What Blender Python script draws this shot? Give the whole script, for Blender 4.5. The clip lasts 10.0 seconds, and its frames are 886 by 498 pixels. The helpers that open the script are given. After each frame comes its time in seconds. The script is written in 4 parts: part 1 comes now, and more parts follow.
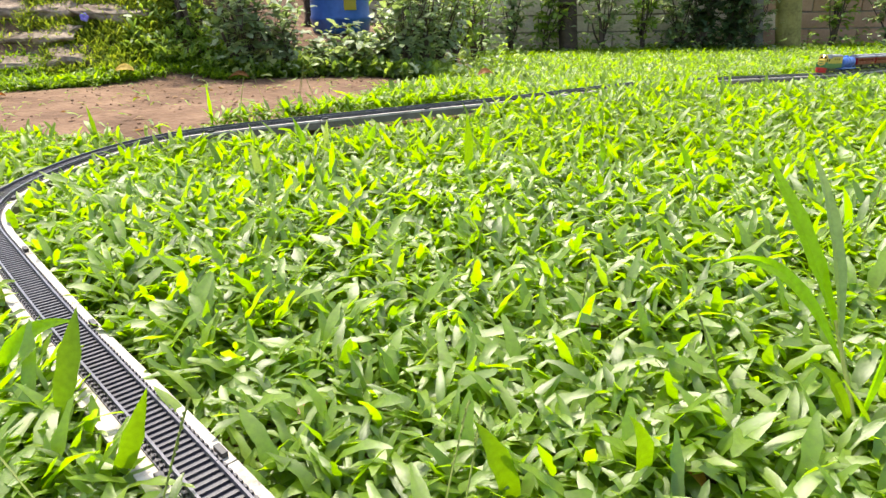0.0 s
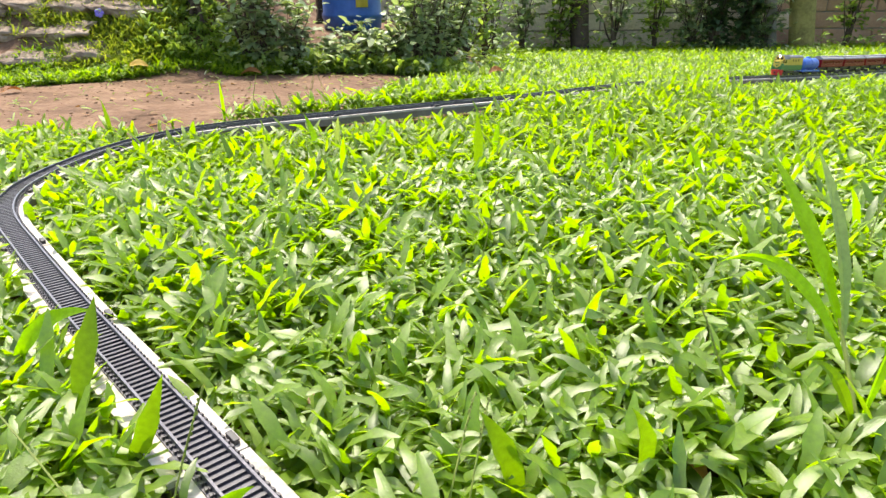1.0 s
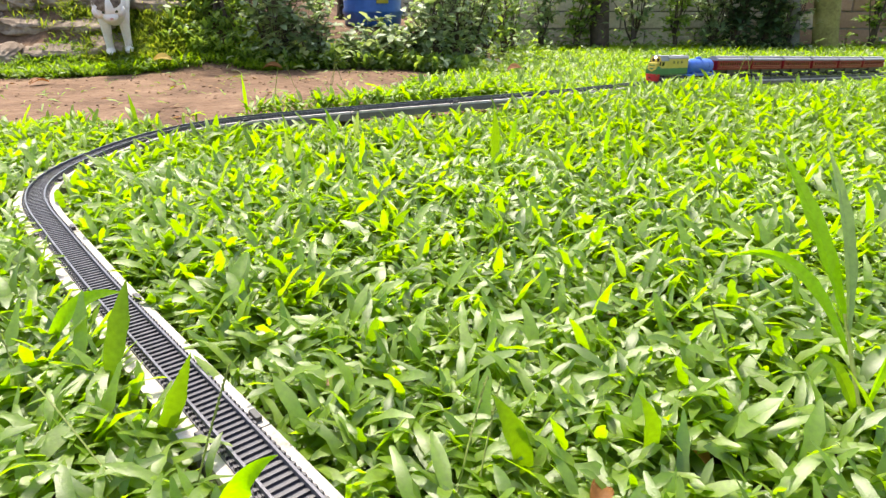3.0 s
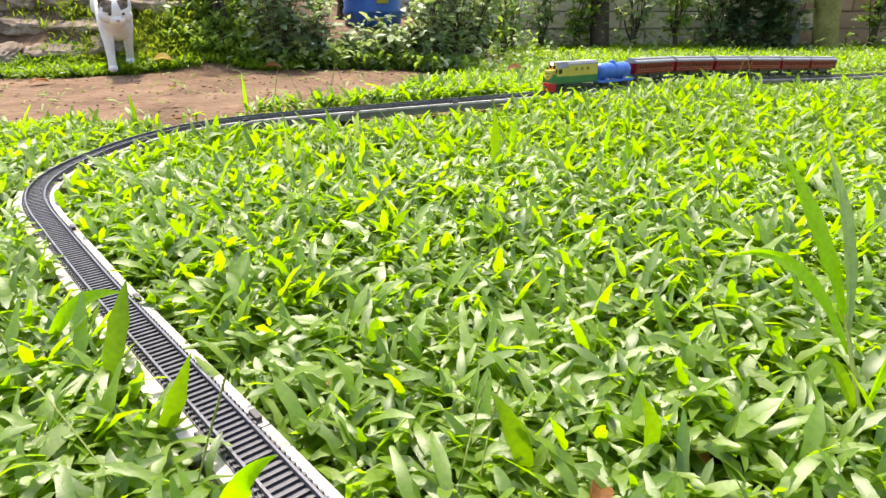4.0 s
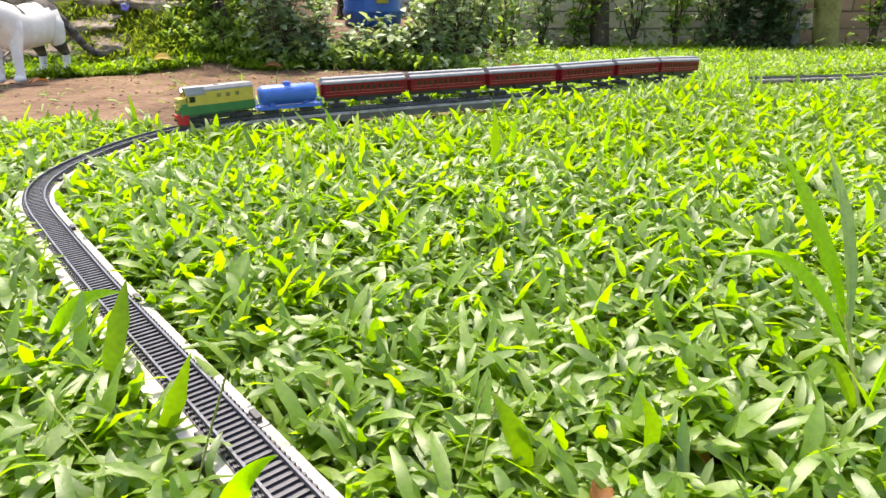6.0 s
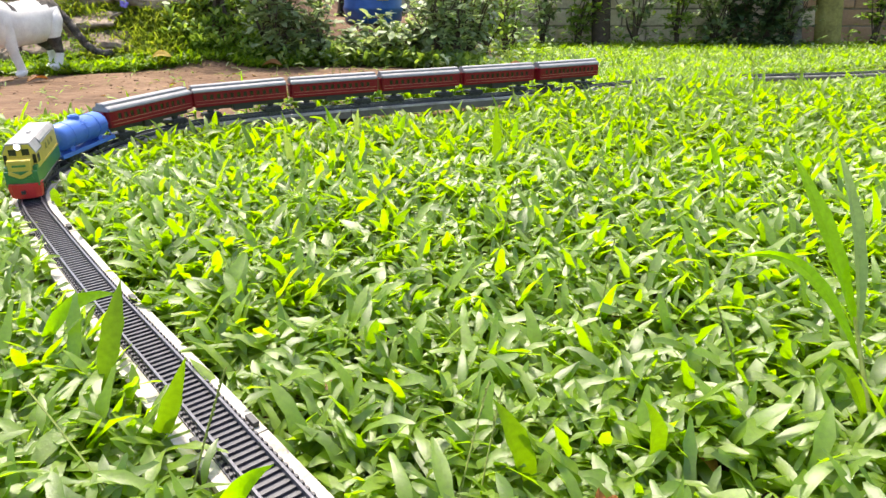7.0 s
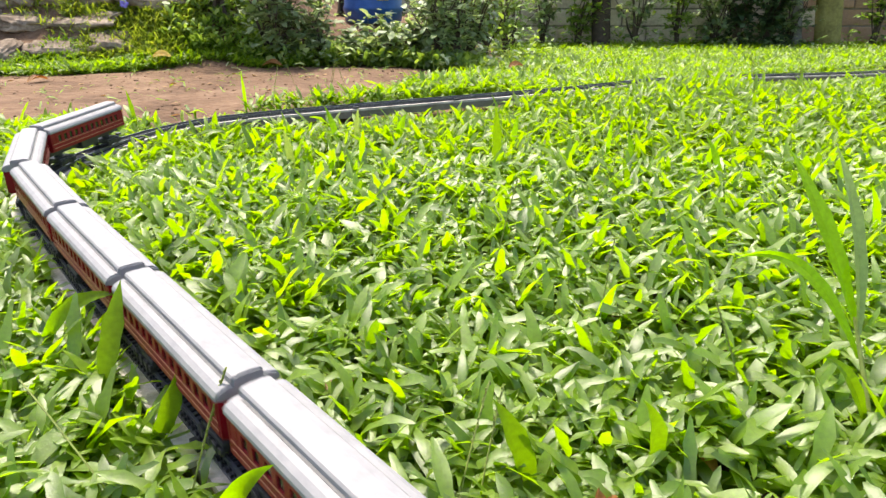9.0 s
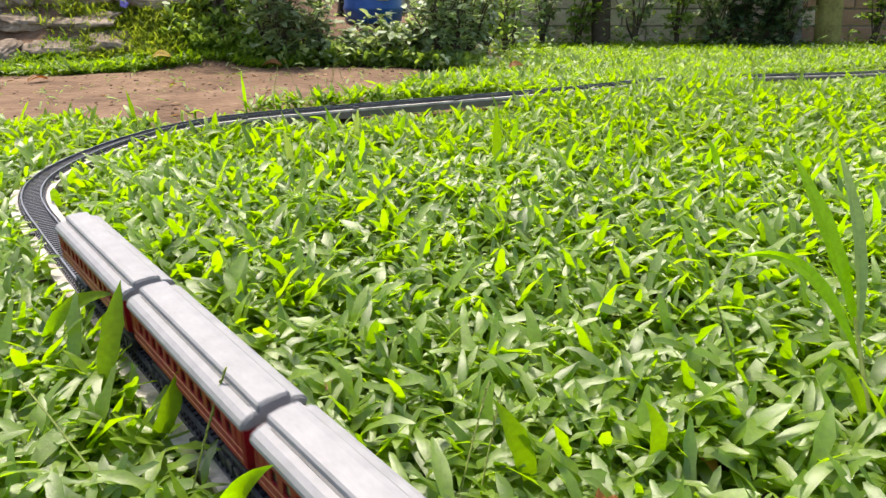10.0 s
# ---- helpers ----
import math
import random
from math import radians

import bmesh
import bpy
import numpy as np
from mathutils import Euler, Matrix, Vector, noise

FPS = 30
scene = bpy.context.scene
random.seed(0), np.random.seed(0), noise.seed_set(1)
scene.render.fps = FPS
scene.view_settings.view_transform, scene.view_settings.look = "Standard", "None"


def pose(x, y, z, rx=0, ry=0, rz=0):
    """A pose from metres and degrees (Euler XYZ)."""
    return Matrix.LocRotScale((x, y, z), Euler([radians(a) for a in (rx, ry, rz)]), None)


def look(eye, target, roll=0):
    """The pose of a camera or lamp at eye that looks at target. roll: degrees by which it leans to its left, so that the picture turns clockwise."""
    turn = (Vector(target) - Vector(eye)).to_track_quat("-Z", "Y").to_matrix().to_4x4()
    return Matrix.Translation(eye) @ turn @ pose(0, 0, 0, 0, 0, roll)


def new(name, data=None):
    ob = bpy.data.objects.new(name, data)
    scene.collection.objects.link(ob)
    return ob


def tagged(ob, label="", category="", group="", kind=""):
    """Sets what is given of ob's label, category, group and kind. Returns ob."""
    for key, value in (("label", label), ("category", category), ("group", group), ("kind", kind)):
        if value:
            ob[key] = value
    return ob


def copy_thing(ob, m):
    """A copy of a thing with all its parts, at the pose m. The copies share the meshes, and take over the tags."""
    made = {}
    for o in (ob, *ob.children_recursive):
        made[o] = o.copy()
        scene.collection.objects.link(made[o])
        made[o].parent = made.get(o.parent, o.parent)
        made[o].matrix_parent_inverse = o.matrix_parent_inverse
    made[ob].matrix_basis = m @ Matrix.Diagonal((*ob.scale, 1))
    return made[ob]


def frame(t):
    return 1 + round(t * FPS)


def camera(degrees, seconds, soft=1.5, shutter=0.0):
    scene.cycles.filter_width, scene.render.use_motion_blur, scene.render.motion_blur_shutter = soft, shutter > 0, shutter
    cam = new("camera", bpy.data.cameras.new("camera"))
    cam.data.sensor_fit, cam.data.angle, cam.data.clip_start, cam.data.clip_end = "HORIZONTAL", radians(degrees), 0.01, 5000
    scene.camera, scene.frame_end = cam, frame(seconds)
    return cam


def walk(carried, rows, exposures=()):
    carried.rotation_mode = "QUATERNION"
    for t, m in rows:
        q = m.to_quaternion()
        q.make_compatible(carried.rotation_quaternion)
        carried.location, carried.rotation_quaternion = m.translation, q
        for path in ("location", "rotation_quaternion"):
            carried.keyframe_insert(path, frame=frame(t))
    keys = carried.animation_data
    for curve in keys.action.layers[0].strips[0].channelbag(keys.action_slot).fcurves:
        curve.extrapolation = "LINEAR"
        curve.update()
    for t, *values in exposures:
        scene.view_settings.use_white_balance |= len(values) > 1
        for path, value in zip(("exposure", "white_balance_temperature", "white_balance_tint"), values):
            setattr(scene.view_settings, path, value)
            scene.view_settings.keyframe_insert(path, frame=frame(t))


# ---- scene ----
# ---------------------------------------------------------------- camera
cam = camera(68.57, 10.0, soft=1.45, shutter=0.15)
EYE = 0.30
TILT = 69.02   # degrees from straight down


def stand(x, y, z, dtilt=0.0, roll=0.0, turn=0.0):
    return pose(x, y, EYE + z) @ pose(0, 0, 0, 0, 0, turn) @ pose(0, 0, 0, TILT + dtilt, 0, 0) @ pose(0, 0, 0, 0, 0, roll)


walk(cam, [
    (0.0, stand(0.0005, 0.0259, -0.0024, 0.455, -0.782, -2.328)),
    (1.0, stand(0.0005, 0.0174, -0.0017, 0.277, -0.486, -1.477)),
    (2.0, stand(0.0003, 0.0089, -0.0009, 0.126, -0.227, -0.710)),
    (2.8, stand(0.0, 0.0, 0.0)),
    (4.0, stand(0.0, 0.0, 0.0)),
    (6.3, stand(0.0, 0.0, 0.0)),
    (7.0, stand(-0.0003, 0.0101, -0.0010, -0.216, 0.016, 0.057)),
    (10.0, stand(-0.0003, 0.0101, -0.0010, -0.216, 0.016, 0.057)),
], exposures=[(0.0, 1.50, 7100, 10), (6.3, 1.50, 7100, 10), (7.0, 1.50, 7100, 10), (8.8, 1.46, 7100, 10), (9.5, 1.20, 7100, 10), (10.0, 1.18, 7100, 10)])

# ---------------------------------------------------------------- light
SUN_FROM = Vector((-0.20, 0.40, 0.90)).normalized()
world = bpy.data.worlds.new("sky")
scene.world = world
world.use_nodes = True
wn = world.node_tree
sky = wn.nodes.new("ShaderNodeTexSky")
sky.sky_type = "NISHITA"
sky.sun_disc = False
sky.sun_elevation = math.asin(SUN_FROM.z)
sky.sun_rotation = math.atan2(SUN_FROM.x, SUN_FROM.y)
sky.air_density, sky.dust_density, sky.ozone_density = 1.0, 3.0, 1.0
wn.links.new(sky.outputs[0], wn.nodes["Background"].inputs[0])
wn.nodes["Background"].inputs[1].default_value = 0.15
sun_data = bpy.data.lights.new("sun", "SUN")
sun_data.energy, sun_data.angle, sun_data.color = 2.8, radians(5), (1.0, 0.96, 0.88)
sun = new("sun", sun_data)
sun.matrix_world = look(SUN_FROM * 20, (0, 0, 0))


# ---------------------------------------------------------------- materials
def surface(name, colours, scale=30.0, rough=0.6, bump=0.0, bump_scale=None, metal=0.0, detail=6.0, spec=0.5,
            fine=0.0, coat=0.0):
    """A noisy painted, mineral or plastic surface: colours are blended by noise at two scales, in object space."""
    m = bpy.data.materials.new(name)
    m.use_nodes = True
    nt = m.node_tree
    b = nt.nodes["Principled BSDF"]
    co = nt.nodes.new("ShaderNodeTexCoord")
    n1 = nt.nodes.new("ShaderNodeTexNoise")
    n1.inputs["Scale"].default_value, n1.inputs["Detail"].default_value = scale, detail
    n2 = nt.nodes.new("ShaderNodeTexNoise")
    n2.inputs["Scale"].default_value, n2.inputs["Detail"].default_value = scale * 7, 4
    mixf = nt.nodes.new("ShaderNodeMix")
    mixf.inputs[0].default_value = 0.35
    ramp = nt.nodes.new("ShaderNodeValToRGB")
    els = ramp.color_ramp.elements
    els[0].position, els[1].position = 0.32, 0.68
    els[0].color, els[1].color = (*colours[0], 1), (*colours[-1], 1)
    for i, c in enumerate(colours[1:-1]):
        e = els.new(0.32 + 0.36 * (i + 1) / (len(colours) - 1))
        e.color = (*c, 1)
    for n in (n1, n2):
        nt.links.new(co.outputs["Object"], n.inputs["Vector"])
    nt.links.new(n1.outputs[0], mixf.inputs[2])
    nt.links.new(n2.outputs[0], mixf.inputs[3])
    nt.links.new(mixf.outputs[0], ramp.inputs[0])
    nt.links.new(ramp.outputs[0], b.inputs["Base Color"])
    b.inputs["Roughness"].default_value, b.inputs["Metallic"].default_value = rough, metal
    b.inputs["Specular IOR Level"].default_value = spec
    b.inputs["Coat Weight"].default_value = coat
    if bump:
        n3 = nt.nodes.new("ShaderNodeTexNoise")
        n3.inputs["Scale"].default_value, n3.inputs["Detail"].default_value = bump_scale or scale * 4, 8
        nt.links.new(co.outputs["Object"], n3.inputs["Vector"])
        bn = nt.nodes.new("ShaderNodeBump")
        bn.inputs["Distance"].default_value, bn.inputs["Strength"].default_value = bump, 0.8
        nt.links.new(n3.outputs[0], bn.inputs["Height"])
        nt.links.new(bn.outputs[0], b.inputs["Normal"])
    return m


def leafy(name, colours, rough=0.42, through_light=0.45, glow=(1.5, 1.35, 0.7), patch=3.0, spec=0.5, wax=1.5):
    """Leaves: each one its own tint, with a little light passing through the blade, and veins as fine relief."""
    m = bpy.data.materials.new(name)
    m.use_nodes = True
    nt = m.node_tree
    b, out = nt.nodes["Principled BSDF"], nt.nodes["Material Output"]
    geo = nt.nodes.new("ShaderNodeNewGeometry")
    co = nt.nodes.new("ShaderNodeTexCoord")
    n1 = nt.nodes.new("ShaderNodeTexNoise")
    n1.inputs["Scale"].default_value, n1.inputs["Detail"].default_value = patch, 3
    nt.links.new(co.outputs["Object"], n1.inputs["Vector"])
    add = nt.nodes.new("ShaderNodeMix")
    add.inputs[0].default_value = 0.3
    nt.links.new(geo.outputs["Random Per Island"], add.inputs[2])
    nt.links.new(n1.outputs[0], add.inputs[3])
    ramp = nt.nodes.new("ShaderNodeValToRGB")
    els = ramp.color_ramp.elements
    els[0].position, els[1].position = 0.15, 0.85
    els[0].color, els[1].color = (*colours[0], 1), (*colours[-1], 1)
    for i, c in enumerate(colours[1:-1]):
        e = els.new(0.15 + 0.70 * (i + 1) / (len(colours) - 1))
        e.color = (*c, 1)
    nt.links.new(add.outputs[0], ramp.inputs[0])
    spots = nt.nodes.new("ShaderNodeTexNoise")
    spots.inputs["Scale"].default_value, spots.inputs["Detail"].default_value = 260, 4
    nt.links.new(co.outputs["Object"], spots.inputs["Vector"])
    vein = nt.nodes.new("ShaderNodeTexNoise")
    vein.inputs["Scale"].default_value, vein.inputs["Detail"].default_value = 900, 2
    nt.links.new(co.outputs["Object"], vein.inputs["Vector"])
    mott = nt.nodes.new("ShaderNodeMix")
    mott.data_type, mott.blend_type = "RGBA", "OVERLAY"
    mott.inputs[0].default_value = 0.35
    nt.links.new(ramp.outputs[0], mott.inputs[6])
    nt.links.new(spots.outputs[0], mott.inputs[7])
    nt.links.new(mott.outputs[2], b.inputs["Base Color"])
    b.inputs["Roughness"].default_value = rough
    b.inputs["Specular IOR Level"].default_value = spec
    b.inputs["IOR"].default_value = wax
    tr = nt.nodes.new("ShaderNodeBsdfTranslucent")
    mul = nt.nodes.new("ShaderNodeMix")
    mul.data_type, mul.blend_type = "RGBA", "MULTIPLY"
    mul.inputs[0].default_value = 1.0
    nt.links.new(mott.outputs[2], mul.inputs[6])
    mul.inputs[7].default_value = (*glow, 1)
    nt.links.new(mul.outputs[2], tr.inputs["Color"])
    bn = nt.nodes.new("ShaderNodeBump")
    bn.inputs["Distance"].default_value, bn.inputs["Strength"].default_value = 0.0006, 0.5
    nt.links.new(vein.outputs[0], bn.inputs["Height"])
    nt.links.new(bn.outputs[0], b.inputs["Normal"])
    mix = nt.nodes.new("ShaderNodeMixShader")
    mix.inputs[0].default_value = through_light
    nt.links.new(b.outputs[0], mix.inputs[1])
    nt.links.new(tr.outputs[0], mix.inputs[2])
    nt.links.new(mix.outputs[0], out.inputs["Surface"])
    return m


SOIL = surface("bare_soil", [(0.08, 0.046, 0.028), (0.145, 0.088, 0.055), (0.22, 0.142, 0.093)], 7, 0.95, 0.014, 45, spec=0.2)
GRASS = leafy("lawn_leaf", [(0.098, 0.175, 0.006), (0.14, 0.242, 0.006), (0.178, 0.29, 0.007), (0.20, 0.315, 0.012), (0.22, 0.325, 0.03)], 0.46, 0.60, (1.68, 1.74, 0.2), spec=1.0, wax=1.72)
GRASS_FAR = leafy("far_lawn_leaf", [(0.10, 0.178, 0.006), (0.147, 0.245, 0.007), (0.183, 0.295, 0.008), (0.21, 0.325, 0.010)], 0.46, 0.61, (1.7, 1.72, 0.2), spec=0.8, wax=1.58)
GRASS_DARK = leafy("bank_grass_leaf", [(0.08, 0.16, 0.012), (0.14, 0.25, 0.016), (0.21, 0.34, 0.02)], 0.5, 0.5, (1.5, 1.4, .4))
MOSS = leafy("moss_leaf", [(0.11, 0.18, 0.02), (0.18, 0.26, 0.028), (0.28, 0.35, 0.04)], 0.7, 0.5)
SHRUB = leafy("shrub_leaf", [(0.12, 0.19, 0.075), (0.24, 0.32, 0.15), (0.44, 0.50, 0.34)], 0.38, 0.48, (1.3, 1.3, .7))
SHRUB_BRIGHT = leafy("weed_leaf", [(0.11, 0.20, 0.035), (0.19, 0.31, 0.05), (0.30, 0.43, 0.09)], 0.45, 0.5)
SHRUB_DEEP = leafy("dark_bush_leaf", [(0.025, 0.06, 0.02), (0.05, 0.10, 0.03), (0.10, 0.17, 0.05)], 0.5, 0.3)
STRAW = leafy("dry_leaf", [(0.16, 0.09, 0.04), (0.26, 0.17, 0.08), (0.36, 0.2, 0.08)], 0.8, 0.3, (1.2, 1.0, 0.7))
BARK = surface("bark", [(0.045, 0.03, 0.02), (0.11, 0.08, 0.055)], 40, 0.9, 0.004)
STONE = surface("ledge_stone", [(0.10, 0.072, 0.052), (0.21, 0.16, 0.12), (0.36, 0.295, 0.23)], 9, 0.9, 0.02, 30, spec=0.25)
BLOCK = surface("wall_block", [(0.42, 0.35, 0.27), (0.66, 0.58, 0.48), (0.80, 0.73, 0.63)], 7, 0.9, 0.006, 60, spec=0.2)
MORTAR = surface("wall_mortar", [(0.22, 0.19, 0.16), (0.34, 0.30, 0.26)], 20, 0.95, 0.003)
RED_BLOCK = surface("red_block", [(0.36, 0.22, 0.16), (0.54, 0.35, 0.26)], 8, 0.9, 0.005, 60, spec=0.2)
FOAM = surface("white_foam", [(0.24, 0.21, 0.18), (0.40, 0.365, 0.335), (0.52, 0.49, 0.465)], 40, 0.85, 0.0006, 500)
FOAM_SIDE = surface("foam_side", [(0.10, 0.085, 0.07), (0.2, 0.175, 0.15)], 30, 0.9, 0.0006, 300)
BED = surface("track_plastic", [(0.06, 0.057, 0.07), (0.095, 0.09, 0.11)], 60, 0.6, 0.0002, 900)
TIE = surface("tie_plastic", [(0.022, 0.021, 0.028), (0.045, 0.043, 0.055)], 80, 0.4)
RAIL = surface("rail_metal", [(0.07, 0.07, 0.085), (0.14, 0.14, 0.16)], 90, 0.3, metal=0.35)
BLACK = surface("black_plastic", [(0.012, 0.012, 0.014), (0.03, 0.03, 0.033)], 80, 0.45)
MAROON = surface("maroon_paint", [(0.18, 0.006, 0.012), (0.23, 0.010, 0.018)], 60, 0.36, 0.0001, 800, spec=.2)
SILVER = surface("silver_roof", [(0.20, 0.197, 0.21), (0.27, 0.266, 0.28)], 70, 0.55, 0.0001, 900, spec=.3)
LOCO_ROOF = surface("grey_loco_roof", [(0.21, 0.205, 0.21), (0.28, 0.275, 0.28)], 70, 0.65, 0.0001, 900, spec=.25)
CREASE_SHADE = surface("crease_shade", [(0.06, 0.06, 0.065), (0.11, 0.11, 0.115)], 60, 0.6)
CREAM = surface("cream_line", [(0.36, 0.16, 0.10), (0.46, 0.22, 0.14)], 60, 0.5)
BLUE = surface("blue_plastic", [(0.035, 0.115, 0.45), (0.055, 0.16, 0.55)], 45, 0.36, 0.0001, 700)
YELLOW = surface("yellow_paint", [(0.46, 0.34, 0.04), (0.58, 0.45, 0.08)], 60, 0.35)
GREEN = surface("green_paint", [(0.02, 0.13, 0.035), (0.04, 0.19, 0.055)], 60, 0.35)
RED = surface("red_paint", [(0.45, 0.02, 0.025), (0.58, 0.035, 0.04)], 60, 0.4)
GLASS = surface("dark_glazing", [(0.012, 0.01, 0.01), (0.03, 0.024, 0.022)], 60, 0.1)
BARREL = surface("blue_drum", [(0.01, 0.06, 0.26), (0.03, 0.14, 0.48)], 6, 0.35)
PAPER = surface("yellow_label", [(0.75, 0.58, 0.05), (0.82, 0.68, 0.12)], 20, 0.6)
FUR = surface("white_fur", [(0.66, 0.62, 0.60), (0.86, 0.83, 0.81)], 30, 0.9, 0.003, 420, spec=0.1)
FUR_GREY = surface("grey_tabby_fur", [(0.03, 0.028, 0.028), (0.09, 0.08, 0.075), (0.2, 0.18, 0.165)], 45, 0.9, 0.003, 420, spec=0.1)
FUR_BROWN = surface("brown_tabby_fur", [(0.06, 0.042, 0.032), (0.16, 0.12, 0.09), (0.3, 0.24, 0.19)], 60, 0.9, 0.003, 420, spec=0.1)
PINK = surface("pink_skin", [(0.5, 0.28, 0.24), (0.6, 0.36, 0.32)], 60, 0.6)
EYE_M = surface("cat_eye", [(0.03, 0.03, 0.012), (0.07, 0.065, 0.025)], 100, 0.1)
CONCRETE = surface("grey_post", [(0.16, 0.15, 0.13), (0.28, 0.26, 0.23)], 9, 0.9, 0.004, 60)
MOSSY = surface("mossy_post", [(0.12, 0.10, 0.03), (0.24, 0.21, 0.06), (0.3, 0.27, 0.1)], 8, 0.9, 0.004, 60)
PETAL = surface("violet_petal", [(0.14, 0.12, 0.5), (0.25, 0.2, 0.7)], 90, 0.6)
LAMP = bpy.data.materials.new("lit_headlight")
LAMP.use_nodes = True
LAMP.node_tree.nodes["Principled BSDF"].inputs["Emission Color"].default_value = (1, 0.93, 0.78, 1)
LAMP.node_tree.nodes["Principled BSDF"].inputs["Emission Strength"].default_value = 6.0


# ---------------------------------------------------------------- building helpers
def mesh_of(name, bm, material, smooth=False):
    me = bpy.data.meshes.new(name)
    bm.normal_update()
    bm.to_mesh(me)
    bm.free()
    for mat in (material if isinstance(material, (list, tuple)) else [material]):
        me.materials.append(mat)
    if smooth:
        for p in me.polygons:
            p.use_smooth = True
    return me


def part(name, bm, material, parent, label="", smooth=False):
    ob = new(name, mesh_of(name, bm, material, smooth))
    ob.parent = parent
    return tagged(ob, label) if label else ob


def thing(name, label, category, m=None, group="", kind=""):
    ob = new(name)
    ob.empty_display_size = 0.02
    if m is not None:
        ob.matrix_world = m
    return tagged(ob, label, category, group, kind)


def box(bm, x0, x1, y0, y1, z0, z1, bevel=0.0, m=None):
    r = bmesh.ops.create_cube(bm, size=1)
    vs = r["verts"]
    mat = Matrix.Translation(((x0 + x1) / 2, (y0 + y1) / 2, (z0 + z1) / 2)) @ Matrix.Diagonal((x1 - x0, y1 - y0, z1 - z0, 1))
    bmesh.ops.transform(bm, matrix=(m @ mat) if m is not None else mat, verts=vs)
    if bevel:
        es = list({e for v in vs for e in v.link_edges})
        bmesh.ops.bevel(bm, geom=es, offset=bevel, segments=2, affect="EDGES", profile=0.6)
    return bm


def rod(bm, a, b, r0, r1=None, seg=10, caps=True):
    a, b = Vector(a), Vector(b)
    d = b - a
    m = Matrix.Translation((a + b) / 2) @ d.to_track_quat("Z", "Y").to_matrix().to_4x4()
    bmesh.ops.create_cone(bm, cap_ends=caps, segments=seg, radius1=r0, radius2=r0 if r1 is None else r1, depth=d.length, matrix=m)
    return bm


def ball(bm, c, sx, sy, sz, m=None, u=16, v=10):
    mm = Matrix.Translation(c) @ (m or Matrix()) @ Matrix.Diagonal((sx, sy, sz, 1))
    bmesh.ops.create_uvsphere(bm, u_segments=u, v_segments=v, radius=1, matrix=mm)
    return bm


def extrude_profile(bm, prof, x0, x1, closed=True):
    """A profile in (y, z), swept along x."""
    a = [bm.verts.new((x0, y, z)) for y, z in prof]
    b = [bm.verts.new((x1, y, z)) for y, z in prof]
    n = len(prof)
    for i in range(n if closed else n - 1):
        j = (i + 1) % n
        bm.faces.new((a[i], a[j], b[j], b[i]))
    if closed:
        bm.faces.new(a[::-1])
        bm.faces.new(b)
    bmesh.ops.recalc_face_normals(bm, faces=bm.faces[:])
    return bm


# ---------------------------------------------------------------- the line of the track, and the lie of the land
TRACK_XY = [(.40, -.258), (.17, .002), (0, .196), (-.068, .272), (-.17, .388), (-.305, .538), (-.40, .648), (-.444, .70),
            (-.491, .756), (-.528, .81), (-.553, .87), (-.562, .935), (-.557, 1.01), (-.54, 1.09), (-.505, 1.175),
            (-.45, 1.245), (-.375, 1.298), (-.271, 1.35), (-.16, 1.40), (.02, 1.479), (.152, 1.537), (.294, 1.606),
            (.463, 1.723), (.62, 1.85), (.785, 1.972), (1.119, 2.214), (1.642, 2.584), (2.3, 3.05), (3.2, 3.69), (4.2, 4.4)]
RISE_Y = [-1, .3, .65, 1.0, 1.3, 1.6, 1.72, 1.85, 2.1, 2.33, 2.6, 3.2, 4.4, 5.4]
RISE_Z = [.042, .042, .058, .073, .086, .098, .098, .093, .074, .054, .032, 0.0, -.03, -.03]


def spline(pts, n=24):
    k = np.array(pts, float)
    out = []
    for i in range(1, len(k) - 2):
        p0, p1, p2, p3 = k[i - 1:i + 3]
        for j in range(n):
            t = j / n
            out.append(.5 * (2 * p1 + (p2 - p0) * t + (2 * p0 - 5 * p1 + 4 * p2 - p3) * t * t + (3 * p1 - p0 - 3 * p2 + p3) * t ** 3))
    return np.array(out)


LINE = spline(TRACK_XY)
LINE_S = np.r_[0, np.cumsum(np.linalg.norm(np.diff(LINE, axis=0), axis=1))]


def rail_z(y):
    # smoothed, so that the sections follow on without a kink
    return sum(np.interp(y + d, RISE_Y, RISE_Z) for d in (-.12, -.06, 0, .06, .12)) / 5


def on_track(s):
    """Place on the rails at s metres along the line."""
    if s < 0:
        d = LINE[1] - LINE[0]
        p = LINE[0] + d / np.linalg.norm(d) * s
    else:
        p = np.array([np.interp(s, LINE_S, LINE[:, 0]), np.interp(s, LINE_S, LINE[:, 1])])
    return Vector((p[0], p[1], float(rail_z(p[1]))))


def along(s):
    """Pose on the line at s: x points up the line, away from its near end, z up."""
    a, b = on_track(s - .01), on_track(s + .01)
    x = (b - a).normalized()
    y = Vector((0, 0, 1)).cross(x).normalized()
    m = Matrix((x, y, x.cross(y))).transposed().to_4x4()
    m.translation = on_track(s)
    return m


def smoothstep(a, b, v):
    u = np.clip((v - a) / (b - a), 0, 1)
    return u * u * (3 - 2 * u)


def lumps(x, y):
    return (np.sin(x * 9.1 + 1.3) * np.sin(y * 7.7 + .4) + .6 * np.sin(x * 23 + y * 11) * np.sin(y * 19 - x * 5 + 2)) * .004


